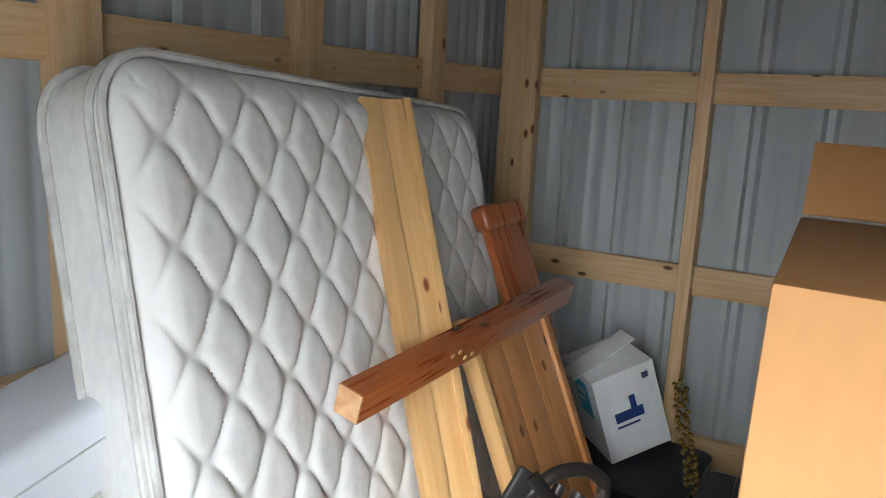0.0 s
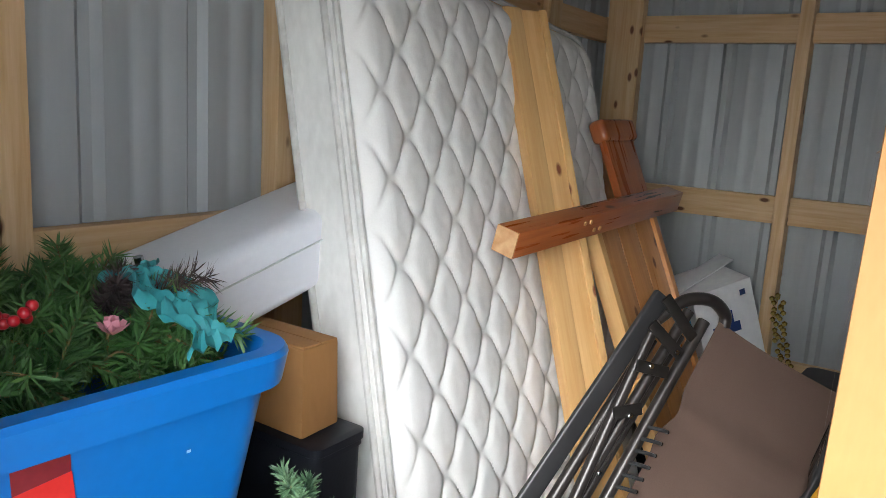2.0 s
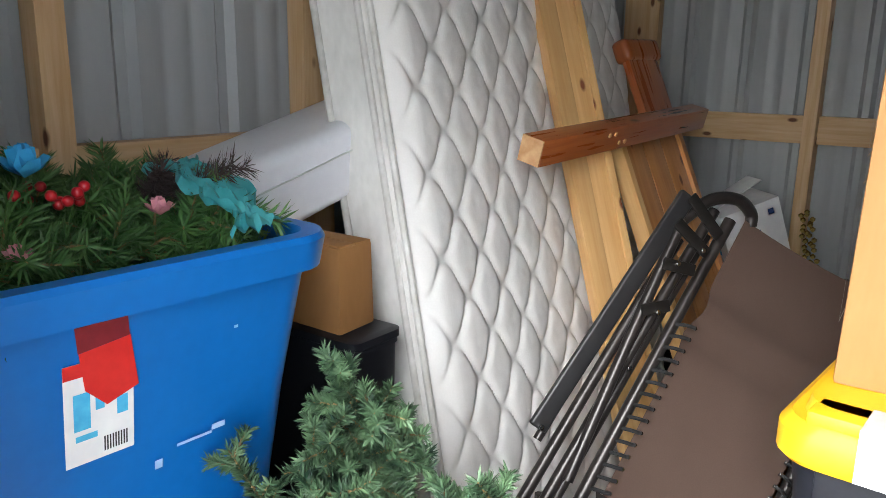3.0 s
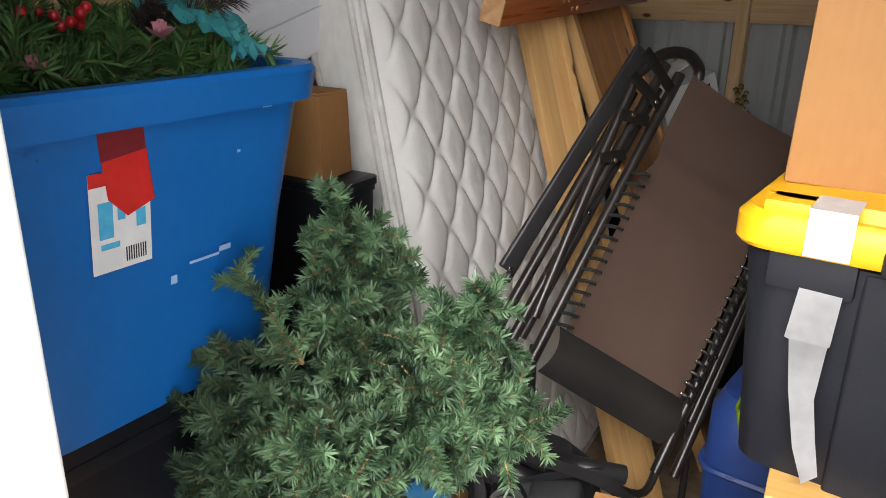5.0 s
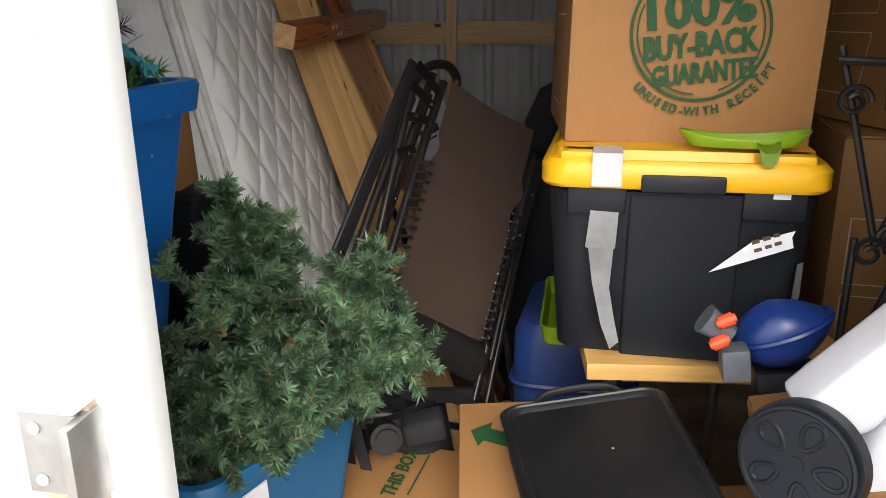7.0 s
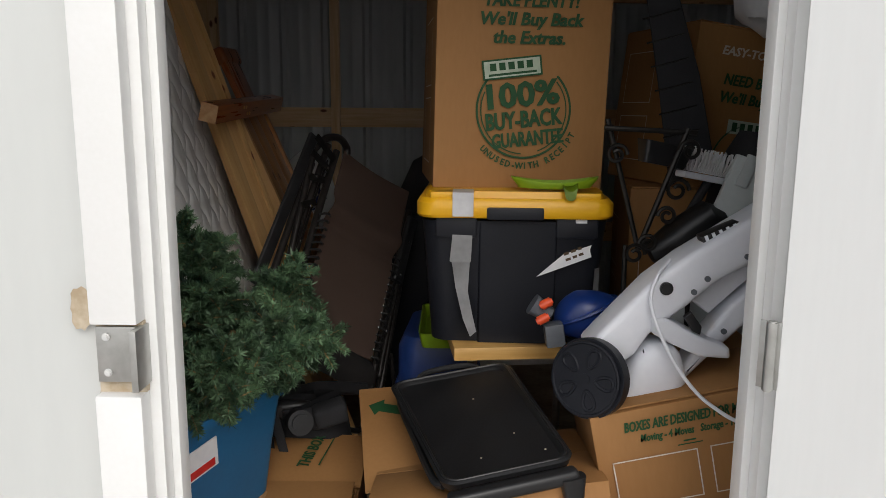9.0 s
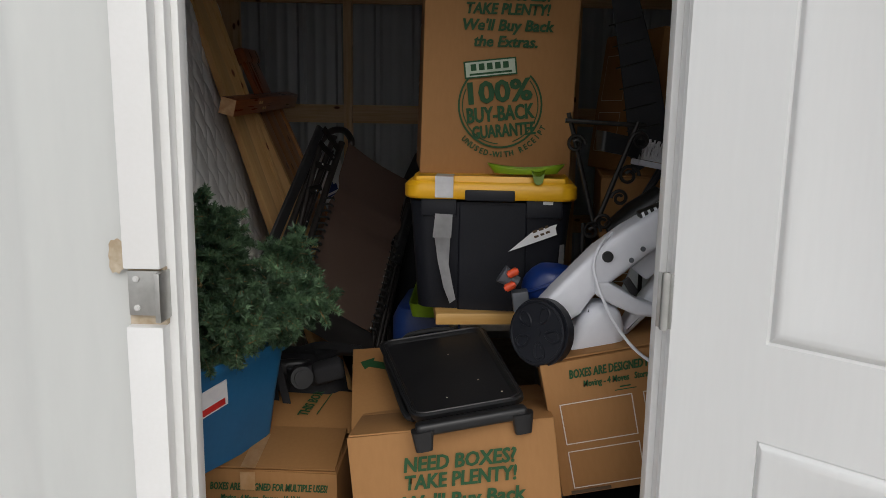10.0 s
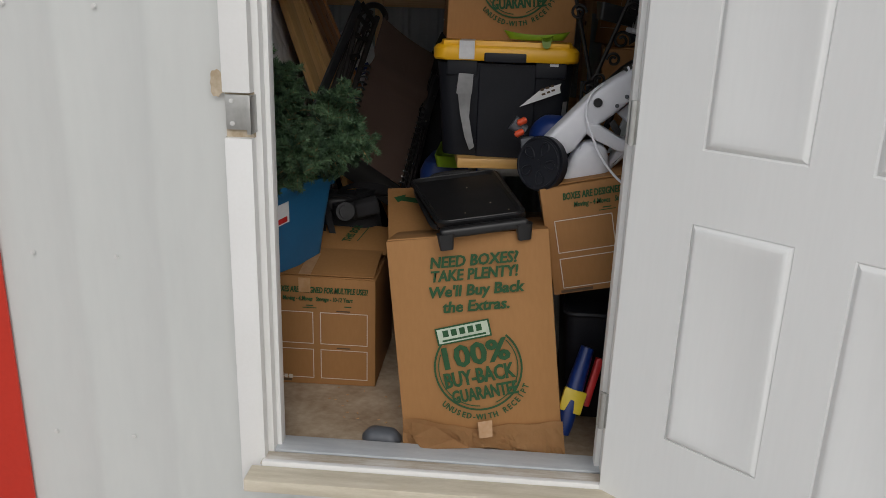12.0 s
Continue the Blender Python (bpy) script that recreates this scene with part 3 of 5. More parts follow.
rail("pine_bed_rail", (-0.572, 1.744, 1.862), (0.105, 1.476, 0.1), 0.135, 0.035, (0.82, -0.4, 0.4), "varnished knotty pine bed rail leaning on the mattress", M["pine"])
HB0, HB1 = Vector((-0.470, 2.0, 1.585)), Vector((0.195, 2.0, 0.05))
foot = thing("headboard_piece", frame_of(HB0, HB1, (0.9, -0.05, 0.42)), "amber varnished pine bed panel with a dark red post", "headboard")
L = (HB1 - HB0).length
for y0, y1 in ((-0.158, -0.052), (-0.050, 0.056), (0.058, 0.158)):
    part("panel", box(0.25, L, y0, y1, -0.016, 0.012, 0.003), M["amber"], foot)
part("panel_edge", box(0.24, L, -0.186, -0.160, -0.024, 0.022, 0.003), M["pine"], foot)
part("panel_edge", box(0.24, L, 0.160, 0.186, -0.024, 0.022, 0.003), M["amber"], foot)
post = part("post", box(0.0, 0.40, 0.10, 0.282, -0.052, -0.025, 0.008), M["redwood"], foot, "dark red stained post")
part("cap", box(-0.022, 0.050, 0.092, 0.306, -0.070, -0.014, 0.022, 4), M["redwood"], post, "rounded dark red cap")

bar = thing("bed_crossbar", frame_of((-0.305, 1.318, 1.333), (-0.300, 2.215, 1.372), (0.25, 0, 1)), "dark red stained wooden bed bar resting across the boards", "bed rail")
part("bar", box(0.004, 0.92, -0.028, 0.028, -0.030, 0.030, 0.004), M["redwood"], bar)
part("end", box(0.0, 0.004, -0.027, 0.027, -0.029, 0.029, 0.0), M["endgrain"], bar, "pale cut end")
for i in range(4):
    part("peg", disc(0.006, 0.004, 10), M["pine"], bar, "", pose(0.30 + 0.03 * i, -0.029, 0.012 * (-1) ** (i // 2), 90))

# ---- cartons ----
def carton(name, m, w, d, h, label, flaps=(), wob=0.003, material=None, closed=True):
    """Front face at y = 0, width along x from 0, standing on z = 0."""
    ob = thing(name, m, label, "cardboard box", "moving boxes")
    material = material or M["card"]
    part("body", box(0, w, 0, d, 0, h, 0.005, 2, wob), material, ob)
    if closed:
        part("flap", box(0.003, w - 0.003, 0.002, d / 2 - 0.001, h, h + 0.004, 0.001), material, ob)
        part("flap", box(0.003, w - 0.003, d / 2 + 0.001, d - 0.003, h, h + 0.004, 0.001), material, ob)
    for side, ang, ln in flaps:
        t = 0.004
        if side in "LR":
            f = box(-ln, 0, 0.004, d - 0.004, 0, t, 0.001) if side == "L" else box(0, ln, 0.004, d - 0.004, 0, t, 0.001)
            fm = pose(0 if side == "L" else w, 0, h + 0.002, 0, ang if side == "L" else -ang, 0)
        else:
            f = box(0.004, w - 0.004, -ln, 0, 0, t, 0.001) if side == "F" else box(0.004, w - 0.004, 0, ln, 0, t, 0.001)
            fm = pose(0, 0 if side == "F" else d, h + 0.002, -ang if side == "F" else ang, 0, 0)
        part("flap", f, material, ob, "", fm)
    return ob


def print_on(ob, m, w, h):
    """The seal and lines of a tall moving box; m lays the xy plane on the face, origin at its lower left."""
    s = w / 0.46
    rows_ = (("NEED BOXES?", 0.53, 0.527, 0.253), ("TAKE PLENTY!", 0.527, 0.488, 0.249), ("We'll Buy Back", 0.529, 0.443, 0.272), ("the Extras.", 0.525, 0.398, 0.19))
    part("print", text_bm([(q, w * x, h * z / 0.6, 0.031 * s, wd * s, 0.2, 1.0) for q, x, z, wd in rows_]), M["green_ink"], ob, "green printed lettering", m, False)
    r = 0.128 * s
    seal = m @ pose(w * 0.512, h * 0.365, 0.0, 0, 0, 7)
    g = annulus(r * 0.955, r, 100, 400)
    add(g, annulus(r * 0.88, r * 0.905, 150, 262))
    add(g, annulus(r * 0.88, r * 0.905, 285, 395))
    part("seal", g, M["green_ink"], ob, "green printed ring", seal, False)
    part("lettering", text_bm([
        ("100%", -r * 0.05, r * 0.30, 0.062 * s, 0.192 * s, 0.0), ("BUY-BACK", -r * 0.02, -r * 0.20, 0.043 * s, 0.205 * s, 0.0),
        ("GUARANTEE", r * 0.04, -r * 0.60, 0.037 * s, 0.192 * s, 0.0), *arc_text("UNUSED-WITH RECEIPT", r * 1.15, 218, 328, 0.0165 * s)]),
        M["green_ink"], ob, "green printed lettering", seal @ pose(0, 0, 0.0006), False)
    tag = m @ pose(w * 0.435, h * 0.54, 0.0006, 0, 0, 8)
    part("badge", bars_bm([(-r * 0.62, -r * 0.2, r * 0.62, r * 0.2)]), M["green_ink"], ob, "", tag, False)
    part("badge_field", bars_bm([(-r * 0.58, -r * 0.165, r * 0.58, r * 0.165)]), M["mint_ink"], ob, "", tag @ pose(0, 0, 0.0005), False)
    part("badge_stripe", bars_bm([(-r * 0.5, -r * 0.135, r * 0.5, -r * 0.09)]), M["green_ink"], ob, "", tag @ pose(0, 0, 0.001), False)
    each("badge_bar", ([(r * (-0.46 + 0.19 * i), -r * 0.03, r * (-0.46 + 0.19 * i + 0.13), r * 0.12) for i in range(5)]), M["green_ink"], ob, "", tag @ pose(0, 0, 0.001), False)


def panel_print(ob, m, w, h, head=True):
    """Check boxes and a heading, as on the side of a small moving box."""
    if head:
        part("print", text_bm([("BOXES ARE DESIGNED FOR MULTIPLE USES!", w * 0.55, h * 0.90, 0.02, w * 0.8, 0.2),
                               ("Moving - 4 Moves   Storage - 10-12 Years", w * 0.52, h * 0.82, 0.015, w * 0.6, 0.2)]), M["green_ink"], ob, "", m, False)
        each("bar", ([(w * 0.42, h * 0.755, w * 0.48, h * 0.765), (w * 0.39, h * 0.735, w * 0.51, h * 0.742), (w * 0.75, h * 0.755, w * 0.81, h * 0.765)]), M["green_ink"], ob, "", m, False)
    r = []
    for x0, x1 in ((0.07, 0.48), (0.54, 0.95)):
        for y0, y1 in ((0.40, 0.70), (0.07, 0.35)):
            r += outline(x0 * w, y0 * h, x1 * w, y1 * h)
    part("frames", bars_bm(r), M["pale_ink"], ob, "pale printed frames", m, False)
    each("bar", ([(w * 0.68, h * 0.71, w * 0.80, h * 0.722), (w * 0.68, h * 0.362, w * 0.80, h * 0.374), (w * 0.05, h * 0.03, w * 0.28, h * 0.055)]), M["dark_ink"], ob, "", m, False)


FRONT = pose(0, -0.0065, 0, 90, 0, 0)
# tall box just inside the threshold, leaning back a little
fb = carton("moving_box", pose(0.372, 0.124, 0.002, -10.2, 0, 0.0) @ pose(0, 0, 0, 0, -7.0, 0), 0.47, 0.43, 0.612, "tall printed cardboard moving box with a torn crumpled bottom", [], 0.004)
print_on(fb, FRONT, 0.465, 0.615)
part("frames", bars_bm(outline(0.03, 0.06, 0.19, 0.2) + outline(0.03, 0.24, 0.19, 0.38)), M["pale_ink"], fb, "", pose(-0.0065, 0.36, 0, 90, 0, -90), False)
vs, fs = [], []
NT = 44
for i in range(NT + 1):
    q = i / NT
    x = 0.004 + 0.468 * q
    top = 0.088 - 0.042 * min(1, q * 2.4) + 0.010 * noise.noise((q * 6, 4.4, 0))
    low = 0.004 - 0.05 * q + 0.03 * abs(noise.noise((q * 4.3, 1.7, 0)))
    for j in range(6):
        k = j / 5
        n1, n2 = noise.noise((q * 7, k * 2.2, 2)), noise.noise((q * 15, k * 4, 7))
        out = -0.0085 - 0.030 * k * k * (1 - 0.45 * q) - 0.035 * k * abs(n1) - 0.014 * k * n2 - 0.0015 * k * noise.noise((q * 34, k * 9, 3))
        vs.append((x, out, top + (low - top) * k + 0.012 * n1 * k))
    if i:
        for j in range(5):
            a = (i - 1) * 6 + j
            fs.append((a, a + 1, a + 7, a + 6))
tear = raw(vs, fs)
bmesh.ops.solidify(tear, geom=tear.faces[:], thickness=0.003)
part("torn_flap", tear, M["card_pale"], fb, "torn crumpled lower edge", None, False)
part("tape", raw([(0.225, -0.0170, 0.064), (0.268, -0.0170, 0.068), (0.266, -0.036, 0.024), (0.228, -0.038, 0.022)], [(0, 1, 2, 3)]), M["clear_tape"], fb, "clear packing tape", None, False)
fold = raw([(0.03, -0.015, 0.075), (0.10, -0.038, 0.066), (0.155, -0.056, 0.03), (0.20, -0.062, 0.004), (0.06, -0.068, 0.010), (0.035, -0.042, 0.038)], [(0, 1, 5), (1, 2, 5), (2, 4, 5), (2, 3, 4)])
bmesh.ops.solidify(fold, geom=fold.faces[:], thickness=0.003)
part("torn_fold", fold, M["card_pale"], fb, "", None, False)
# back flap folded out flat beside the griddle
FLAP = fb.matrix_basis.inverted() @ pose(0.25, 0.60, 0.585, 11, -3, 8)
part("top_flap", box(0.0, 0.24, -0.21, 0.20, 0, 0.004, 0.001), M["card"], fb, "", FLAP)
part("arrow", raw([(0, 0, 0), (0.03, 0.036, 0), (0.034, 0.018, 0), (0.11, 0.018, 0), (0.11, -0.018, 0), (0.034, -0.018, 0), (0.03, -0.036, 0)], [tuple(range(7))]), M["green_ink"], fb, "green printed arrow", FLAP @ pose(0.022, 0.12, 0.0048, 0, 0, -24), False)

# low box behind the left jamb
lb = carton("moving_box", pose(-0.167, 0.472, 0, 0, 0, 0.4), 0.395, 0.42, 0.388, "low printed cardboard moving box with sagging taped top", [], 0.004)
panel_print(lb, FRONT, 0.39, 0.385)
SAG = pose(0.0, 0.0, 0.396, 8, 0, 0)
part("flap", box(0.004, 0.39, 0.0, 0.205, 0, 0.004, 0.001), M["card"], lb, "", SAG)
each("bar", [(0.02 + 0.016 * i, 0.022, 0.032 + 0.016 * i, 0.036) for i in range(6)], M["pale_ink"], lb, "", FRONT)
part("flap", box(0.012, 0.40, 0.209, 0.43, 0, 0.004, 0.001), M["card"], lb, "", SAG @ pose(0, 0, -0.006, 2, 2, -1))
part("tape", box(-0.02, 0.02, -0.003, 0.16, 0, 0.0008, 0), M["clear_tape"], lb, "clear packing tape", SAG @ pose(0.16, 0.0, 0.0045))
part("tape_end", box(-0.02, 0.02, -0.0008, 0, -0.05, 0, 0), M["clear_tape"], lb, "", pose(0.16, -0.0062, 0.389))
part("print", text_bm([("THIS BOX", 0, 0, 0.03, 0.15, 0.1)]), M["green_ink"], lb, "green printed lettering", SAG @ pose(0.262, 0.33, 0.01, 0, 0, 80), False)
part("print_line", bars_bm([(0.0, 0.0, 0.004, 0.13)]), M["green_ink"], lb, "", SAG @ pose(0.288, 0.265, 0.01, 0, 0, -10), False)

# tilted box under the white machine
rb = carton("moving_box", pose(0.800, 0.31, 0.43, 0, -12, 0), 0.41, 0.34, 0.335, "tilted printed cardboard moving box with open top flap", [], 0.003, closed=False)
panel_print(rb, FRONT, 0.41, 0.335)
part("flap", box(0.0, 0.40, 0, 0.20, 0, 0.004, 0.001), M["card"], rb, "", pose(0.003, 0.004, 0.337))
part("flap", box(0.0, 0.40, 0, 0.13, 0, 0.004, 0.001), M["card"], rb, "", pose(0.003, 0.2055, 0.337))
bin_ = thing("storage_bin", pose(0.985, 0.52, 0, 0, 0, 0), "dark grey plastic storage bin on the floor", "storage bin")
part("body", loft([(0, 0.24, 0.30, 0.03), (0.36, 0.28, 0.34, 0.03), (0.362, 0.27, 0.33, 0.03)]), M["black_tote"], bin_)
part("rim", tube([(x, y, 0.36) for x, y in ring(0.285, 0.345, 0.03, 6)], 0.008, 6, True), M["black_tote"], bin_)

# upper box on the yellow lid
ub = carton("moving_box", pose(0.408, 0.870, 1.150, 0, 1.5, 6.0), 0.445, 0.44, 0.605, "tall printed cardboard moving box with torn open top flaps", [("B", 38, 0.13)], 0.003, closed=False)
print_on(ub, FRONT @ pose(0, -0.015, 0), 0.445, 0.60)
part("frames", bars_bm(outline(0.21, 0.06, 0.39, 0.23) + outline(0.21, 0.26, 0.39, 0.43)), M["pale_ink"], ub, "", pose(-0.0065, 0.44, 0, 90, 0, -90), False)


# ---- plastic totes ----
def tote(name, m, w, d, h, taper, material, label, lip=0.02, r=0.05, wall=0.006):
    """Open tapered tub, base centred on the origin."""
    ob = thing(name, m, label, "storage tote")
    w0, d0 = w - taper, d - taper
    secs = [(0, w0, d0, r), (h * 0.5, (w + w0) / 2, (d + d0) / 2, r), (h - lip * 1.6, w, d, r), (h - lip * 1.6, w + lip * 1.4, d + lip * 1.4, r + lip * 0.6),
            (h - 0.008, w + lip * 1.9, d + lip * 1.9, r + lip * 0.8), (h, w + lip * 1.6, d + lip * 1.6, r + lip * 0.7), (h, w - 0.002, d - 0.002, r),
            (h * 0.5, (w + w0) / 2 - 2 * wall, (d + d0) / 2 - 2 * wall, r), (wall, w0 - 2 * wall, d0 - 2 * wall, r)]
    part("tub", loft(secs, True, True, 6), material, ob)
    return ob


# large blue tote with the garlands, on a dark bin
big = tote("storage_tote", pose(-0.442, 0.375, 0.836, 0, 0, 0), 0.48, 0.50, 0.447, 0.10, M["blue_tote"], "large bright blue plastic tote filled with artificial greenery", 0.03, 0.05)


def on_side(z, y, lift=0.0):
    """A pose on the tote's sloping side: local x runs along +y, local y up the side."""
    k = 0.19 + 0.05 * (z / 0.402)
    return Matrix.Translation((k + 0.0025 + lift, y, z)) @ Matrix(((0, math.sin(radians(7.1)), math.cos(radians(7.1)), 0), (1, 0, 0, 0), (0, math.cos(radians(7.1)), -math.sin(radians(7.1)), 0), (0, 0, 0, 1)))


LABEL = Matrix.Diagonal((0.73, 0.76, 1, 1))
part("price_label", bars_bm([(0, -0.065, 0.11, 0.10)]), M["paper"], big, "white paper price label", on_side(0.275, -0.107) @ LABEL, False)
part("label_band", bars_bm([(0, 0.078, 0.045, 0.10)]), M["label_red"], big, "", on_side(0.275, -0.107, 0.0006) @ LABEL, False)
each("label_picture", [(0.014, -0.008, 0.04, 0.052), (0.048, 0.018, 0.062, 0.05), (0.082, 0.0, 0.10, 0.03), (0.016, -0.026, 0.05, -0.016)], M["label_blue"], big, "", on_side(0.275, -0.107, 0.0006) @ LABEL, False)
each("barcode_bar", ([(0.060 + 0.0045 * i, -0.055, 0.0625 + 0.0045 * i, -0.03) for i in range(9)]), M["black"], big, "", on_side(0.275, -0.107, 0.0008) @ LABEL, False)
part("red_tape", raw([(0.032, 0.055, 0), (0.066, 0.022, 0), (0.118, 0.04, 0), (0.105, 0.125, 0), (0.024, 0.115, 0)], [(0, 1, 2, 3, 4)]), M["label_red"], big, "torn red tape", on_side(0.275, -0.107, 0.0014) @ LABEL, False)
part("dark_tape", raw([(0.023, 0.115, 0), (0.104, 0.125, 0), (0.10, 0.172, 0), (0.068, 0.165, 0), (0.045, 0.186, 0), (0.016, 0.186, 0)], [(0, 1, 2, 3, 4, 5)]), M["label_dred"], big, "dark red tape residue", on_side(0.275, -0.107, 0.0014) @ LABEL, False)
each("scuff", ([(0.24, 0.22, 0.252, 0.245), (0.245, 0.215, 0.262, 0.222), (0.12, 0.02, 0.17, 0.024), (0.17, 0.024, 0.19, 0.032), (0.09, 0.0, 0.10, 0.012), (0.20, 0.16, 0.206, 0.164)]), M["scuff"], big, "pale scuff marks", on_side(0.18, -0.09, 0.0004), False)
under = tote("storage_tote", pose(-0.47, 0.36, 0), 0.38, 0.44, 0.80, 0.06, M["black_tote"], "tall black plastic bin under the blue tote", 0.015)
part("lid", loft([(0.80, 0.40, 0.50, 0.06), (0.825, 0.40, 0.50, 0.06), (0.835, 0.38, 0.48, 0.05)]), M["black_tote"], under)
# teal tote that holds the small tree, on the low box
teal = tote("storage_tote", pose(-0.128, 0.548, 0.408, 0, 0, -26), 0.23, 0.38, 0.292, 0.06, M["blue_tote_b"], "small dark blue plastic tote with a torn label", 0.018, 0.04)
part("label", box(-0.003, 0.0, -0.07, 0.05, -0.035, 0.035, 0.0), M["paper"], teal, "torn white and red label", pose(0.1135, -0.10, 0.20, 0, 6, 0) @ pose(0, 0, 0, 8, 0, 0))
part("label_band", box(0.0003, 0.001, -0.05, 0.04, -0.03, -0.012, 0.0), M["label_red"], teal, "", pose(0.1135, -0.10, 0.20, 0, 6, 0) @ pose(0, 0, 0, 8, 0, 0))

# black tote with yellow lid, on the board
bt = thing("storage_tote", pose(0.628, 1.132, 0.757, 0, 0, -2) @ Matrix.Diagonal((0.935, 0.95, 0.925, 1)), "black plastic tote with yellow snap lid and peeling tape", "storage tote")
part("tub", loft([(0, 0.45, 0.68, 0.05), (0.30, 0.49, 0.73, 0.05), (0.345, 0.50, 0.74, 0.05), (0.35, 0.46, 0.70, 0.05)]), M["black_tote"], bt)
for x, w in ((-0.155, 0.11), (0.165, 0.11)):
    part("clip_seat", box(x - w / 2, x + w / 2, -0.378, -0.36, 0.30, 0.36, 0.006), M["black_tote"], bt)
part("rib", loft([(0.0, 0.21, 0.02, 0.008), (0.34, 0.21, 0.02, 0.008, 0, -0.018)]), M["black_tote"], bt, "", pose(0.01, -0.343, 0))
lid = part("lid", loft([(0.355, 0.515, 0.78, 0.05), (0.362, 0.525, 0.79, 0.05), (0.395, 0.525, 0.79, 0.05), (0.408, 0.50, 0.77, 0.045), (0.406, 0.48, 0.73, 0.04), (0.424, 0.47, 0.72, 0.04)]), M["yellow"], bt, "bright yellow snap lid")
part("latch", box(-0.075, 0.075, -0.403, -0.385, 0.352, 0.385, 0.006), M["black_tote"], lid)
for x in (-0.19, 0.19):
    part("corner_pad", box(x - 0.035, x + 0.035, -0.385, -0.33, 0.405, 0.424, 0.006), M["yellow"], lid)
vs = [(-0.165, -0.400, 0.424), (-0.11, -0.400, 0.424), (-0.11, -0.400, 0.36), (-0.165, -0.400, 0.36), (-0.165, -0.34, 0.428), (-0.11, -0.34, 0.428)]
part("tape_patch", raw(vs, [(0, 1, 2, 3), (0, 1, 5, 4)]), M["silver_tape"], bt, "silver duct tape", None, False)


def hanging(pts, name, label, material):
    """A strip of tape: pairs of edge points down its length."""
    vs, fs = [], []
    for i, (a, b) in enumerate(pts):
        vs += [a, b]
        if i:
            fs.append((2 * i - 2, 2 * i - 1, 2 * i + 1, 2 * i))
    bm = raw(vs, fs)
    bmesh.ops.solidify(bm, geom=bm.faces[:], thickness=0.001)
    return part(name, bm, material, bt, label)


hanging([((-0.165, -0.378, 0.308), (-0.112, -0.378, 0.306)), ((-0.172, -0.382, 0.235), (-0.115, -0.382, 0.236)), ((-0.166, -0.38, 0.232), (-0.118, -0.38, 0.232)),
         ((-0.155, -0.384, 0.16), (-0.122, -0.376, 0.15)), ((-0.135, -0.396, 0.08), (-0.110, -0.38, 0.09)), ((-0.115, -0.40, 0.03), (-0.098, -0.385, 0.04))], "hanging_tape", "peeling silver tape strip", M["silver_tape"])
part("tape_label", raw([(0.06, -0.3785, 0.195), (0.13, -0.3785, 0.222), (0.205, -0.3785, 0.252), (0.20, -0.3785, 0.272), (0.205, -0.3785, 0.285), (0.13, -0.3785, 0.258)], [(0, 1, 2, 3, 4, 5)]), M["paper"], bt, "white tape with faded writing", None, False)
each("writing_bar", ([(0, 0.012, 0.014, 0.02), (0.02, 0.013, 0.034, 0.021), (0.04, 0.014, 0.05, 0.022), (0.0, -0.004, 0.014, 0.003), (0.02, -0.003, 0.032, 0.004), (0.037, -0.002, 0.05, 0.005)]), M["dark_ink"], bt, "", pose(0.137, -0.3792, 0.243, 90, 0, 0) @ pose(0, 0, 0, 0, 0, 20), False)
hanging([((0.215, -0.378, 0.22), (0.23, -0.36, 0.22)), ((0.21, -0.385, 0.14), (0.23, -0.36, 0.15)), ((0.205, -0.39, 0.10), (0.21, -0.37, 0.10))], "tape_strip", "loose silver tape", M["silver_tape"])
part("sticker", bars_bm([(0, 0, 0.03, 0.01)]), M["paper"], bt, "", pose(0.16, -0.3795, 0.343, 90), False)

# folding table under it
tb = thing("folding_table", pose(0.468, 0.748, 0, 0, 0, 6), "yellow varnished board table with grey steel legs", "table")
part("tabletop", box(0.0, 0.50, 0.0, 0.80, 0.722, 0.756, 0.004), M["birch"], tb)
for x in (0.06, 0.44):
    for y in (0.16, 0.70):
        part("leg", tube([(x, y, 0.0), (x, y - 0.06, 0.722)], 0.014), M["steel"], tb)
part("brace", box(0.08, 0.46, 0.08, 0.10, 0.68, 0.71, 0.002), M["steel"], tb)
nb = thing("storage_bin", pose(0.455, 1.33, 0.0, 0, 0, -4), "dark blue plastic bin on the floor under the table", "storage bin")
part("body", loft([(0.0, 0.26, 0.34, 0.04), (0.50, 0.30, 0.38, 0.05), (0.62, 0.30, 0.38, 0.06), (0.655, 0.27, 0.35, 0.06), (0.665, 0.22, 0.30, 0.05)], n=6), M["navy"], nb)
part("rim", tube([(x, y, 0.50) for x, y in ring(0.306, 0.386, 0.05, 6)], 0.008, 6, True), M["navy"], nb)
lt = thing("plastic_tray", pose(0.425, 1.20, 0.666), "lime green plastic tray on the blue bin", "tray")
part("tray", loft([(0.0, 0.10, 0.34, 0.02), (0.045, 0.12, 0.36, 0.025), (0.045, 0.11, 0.35, 0.022), (0.004, 0.09, 0.33, 0.018)]), M["lime"], lt)
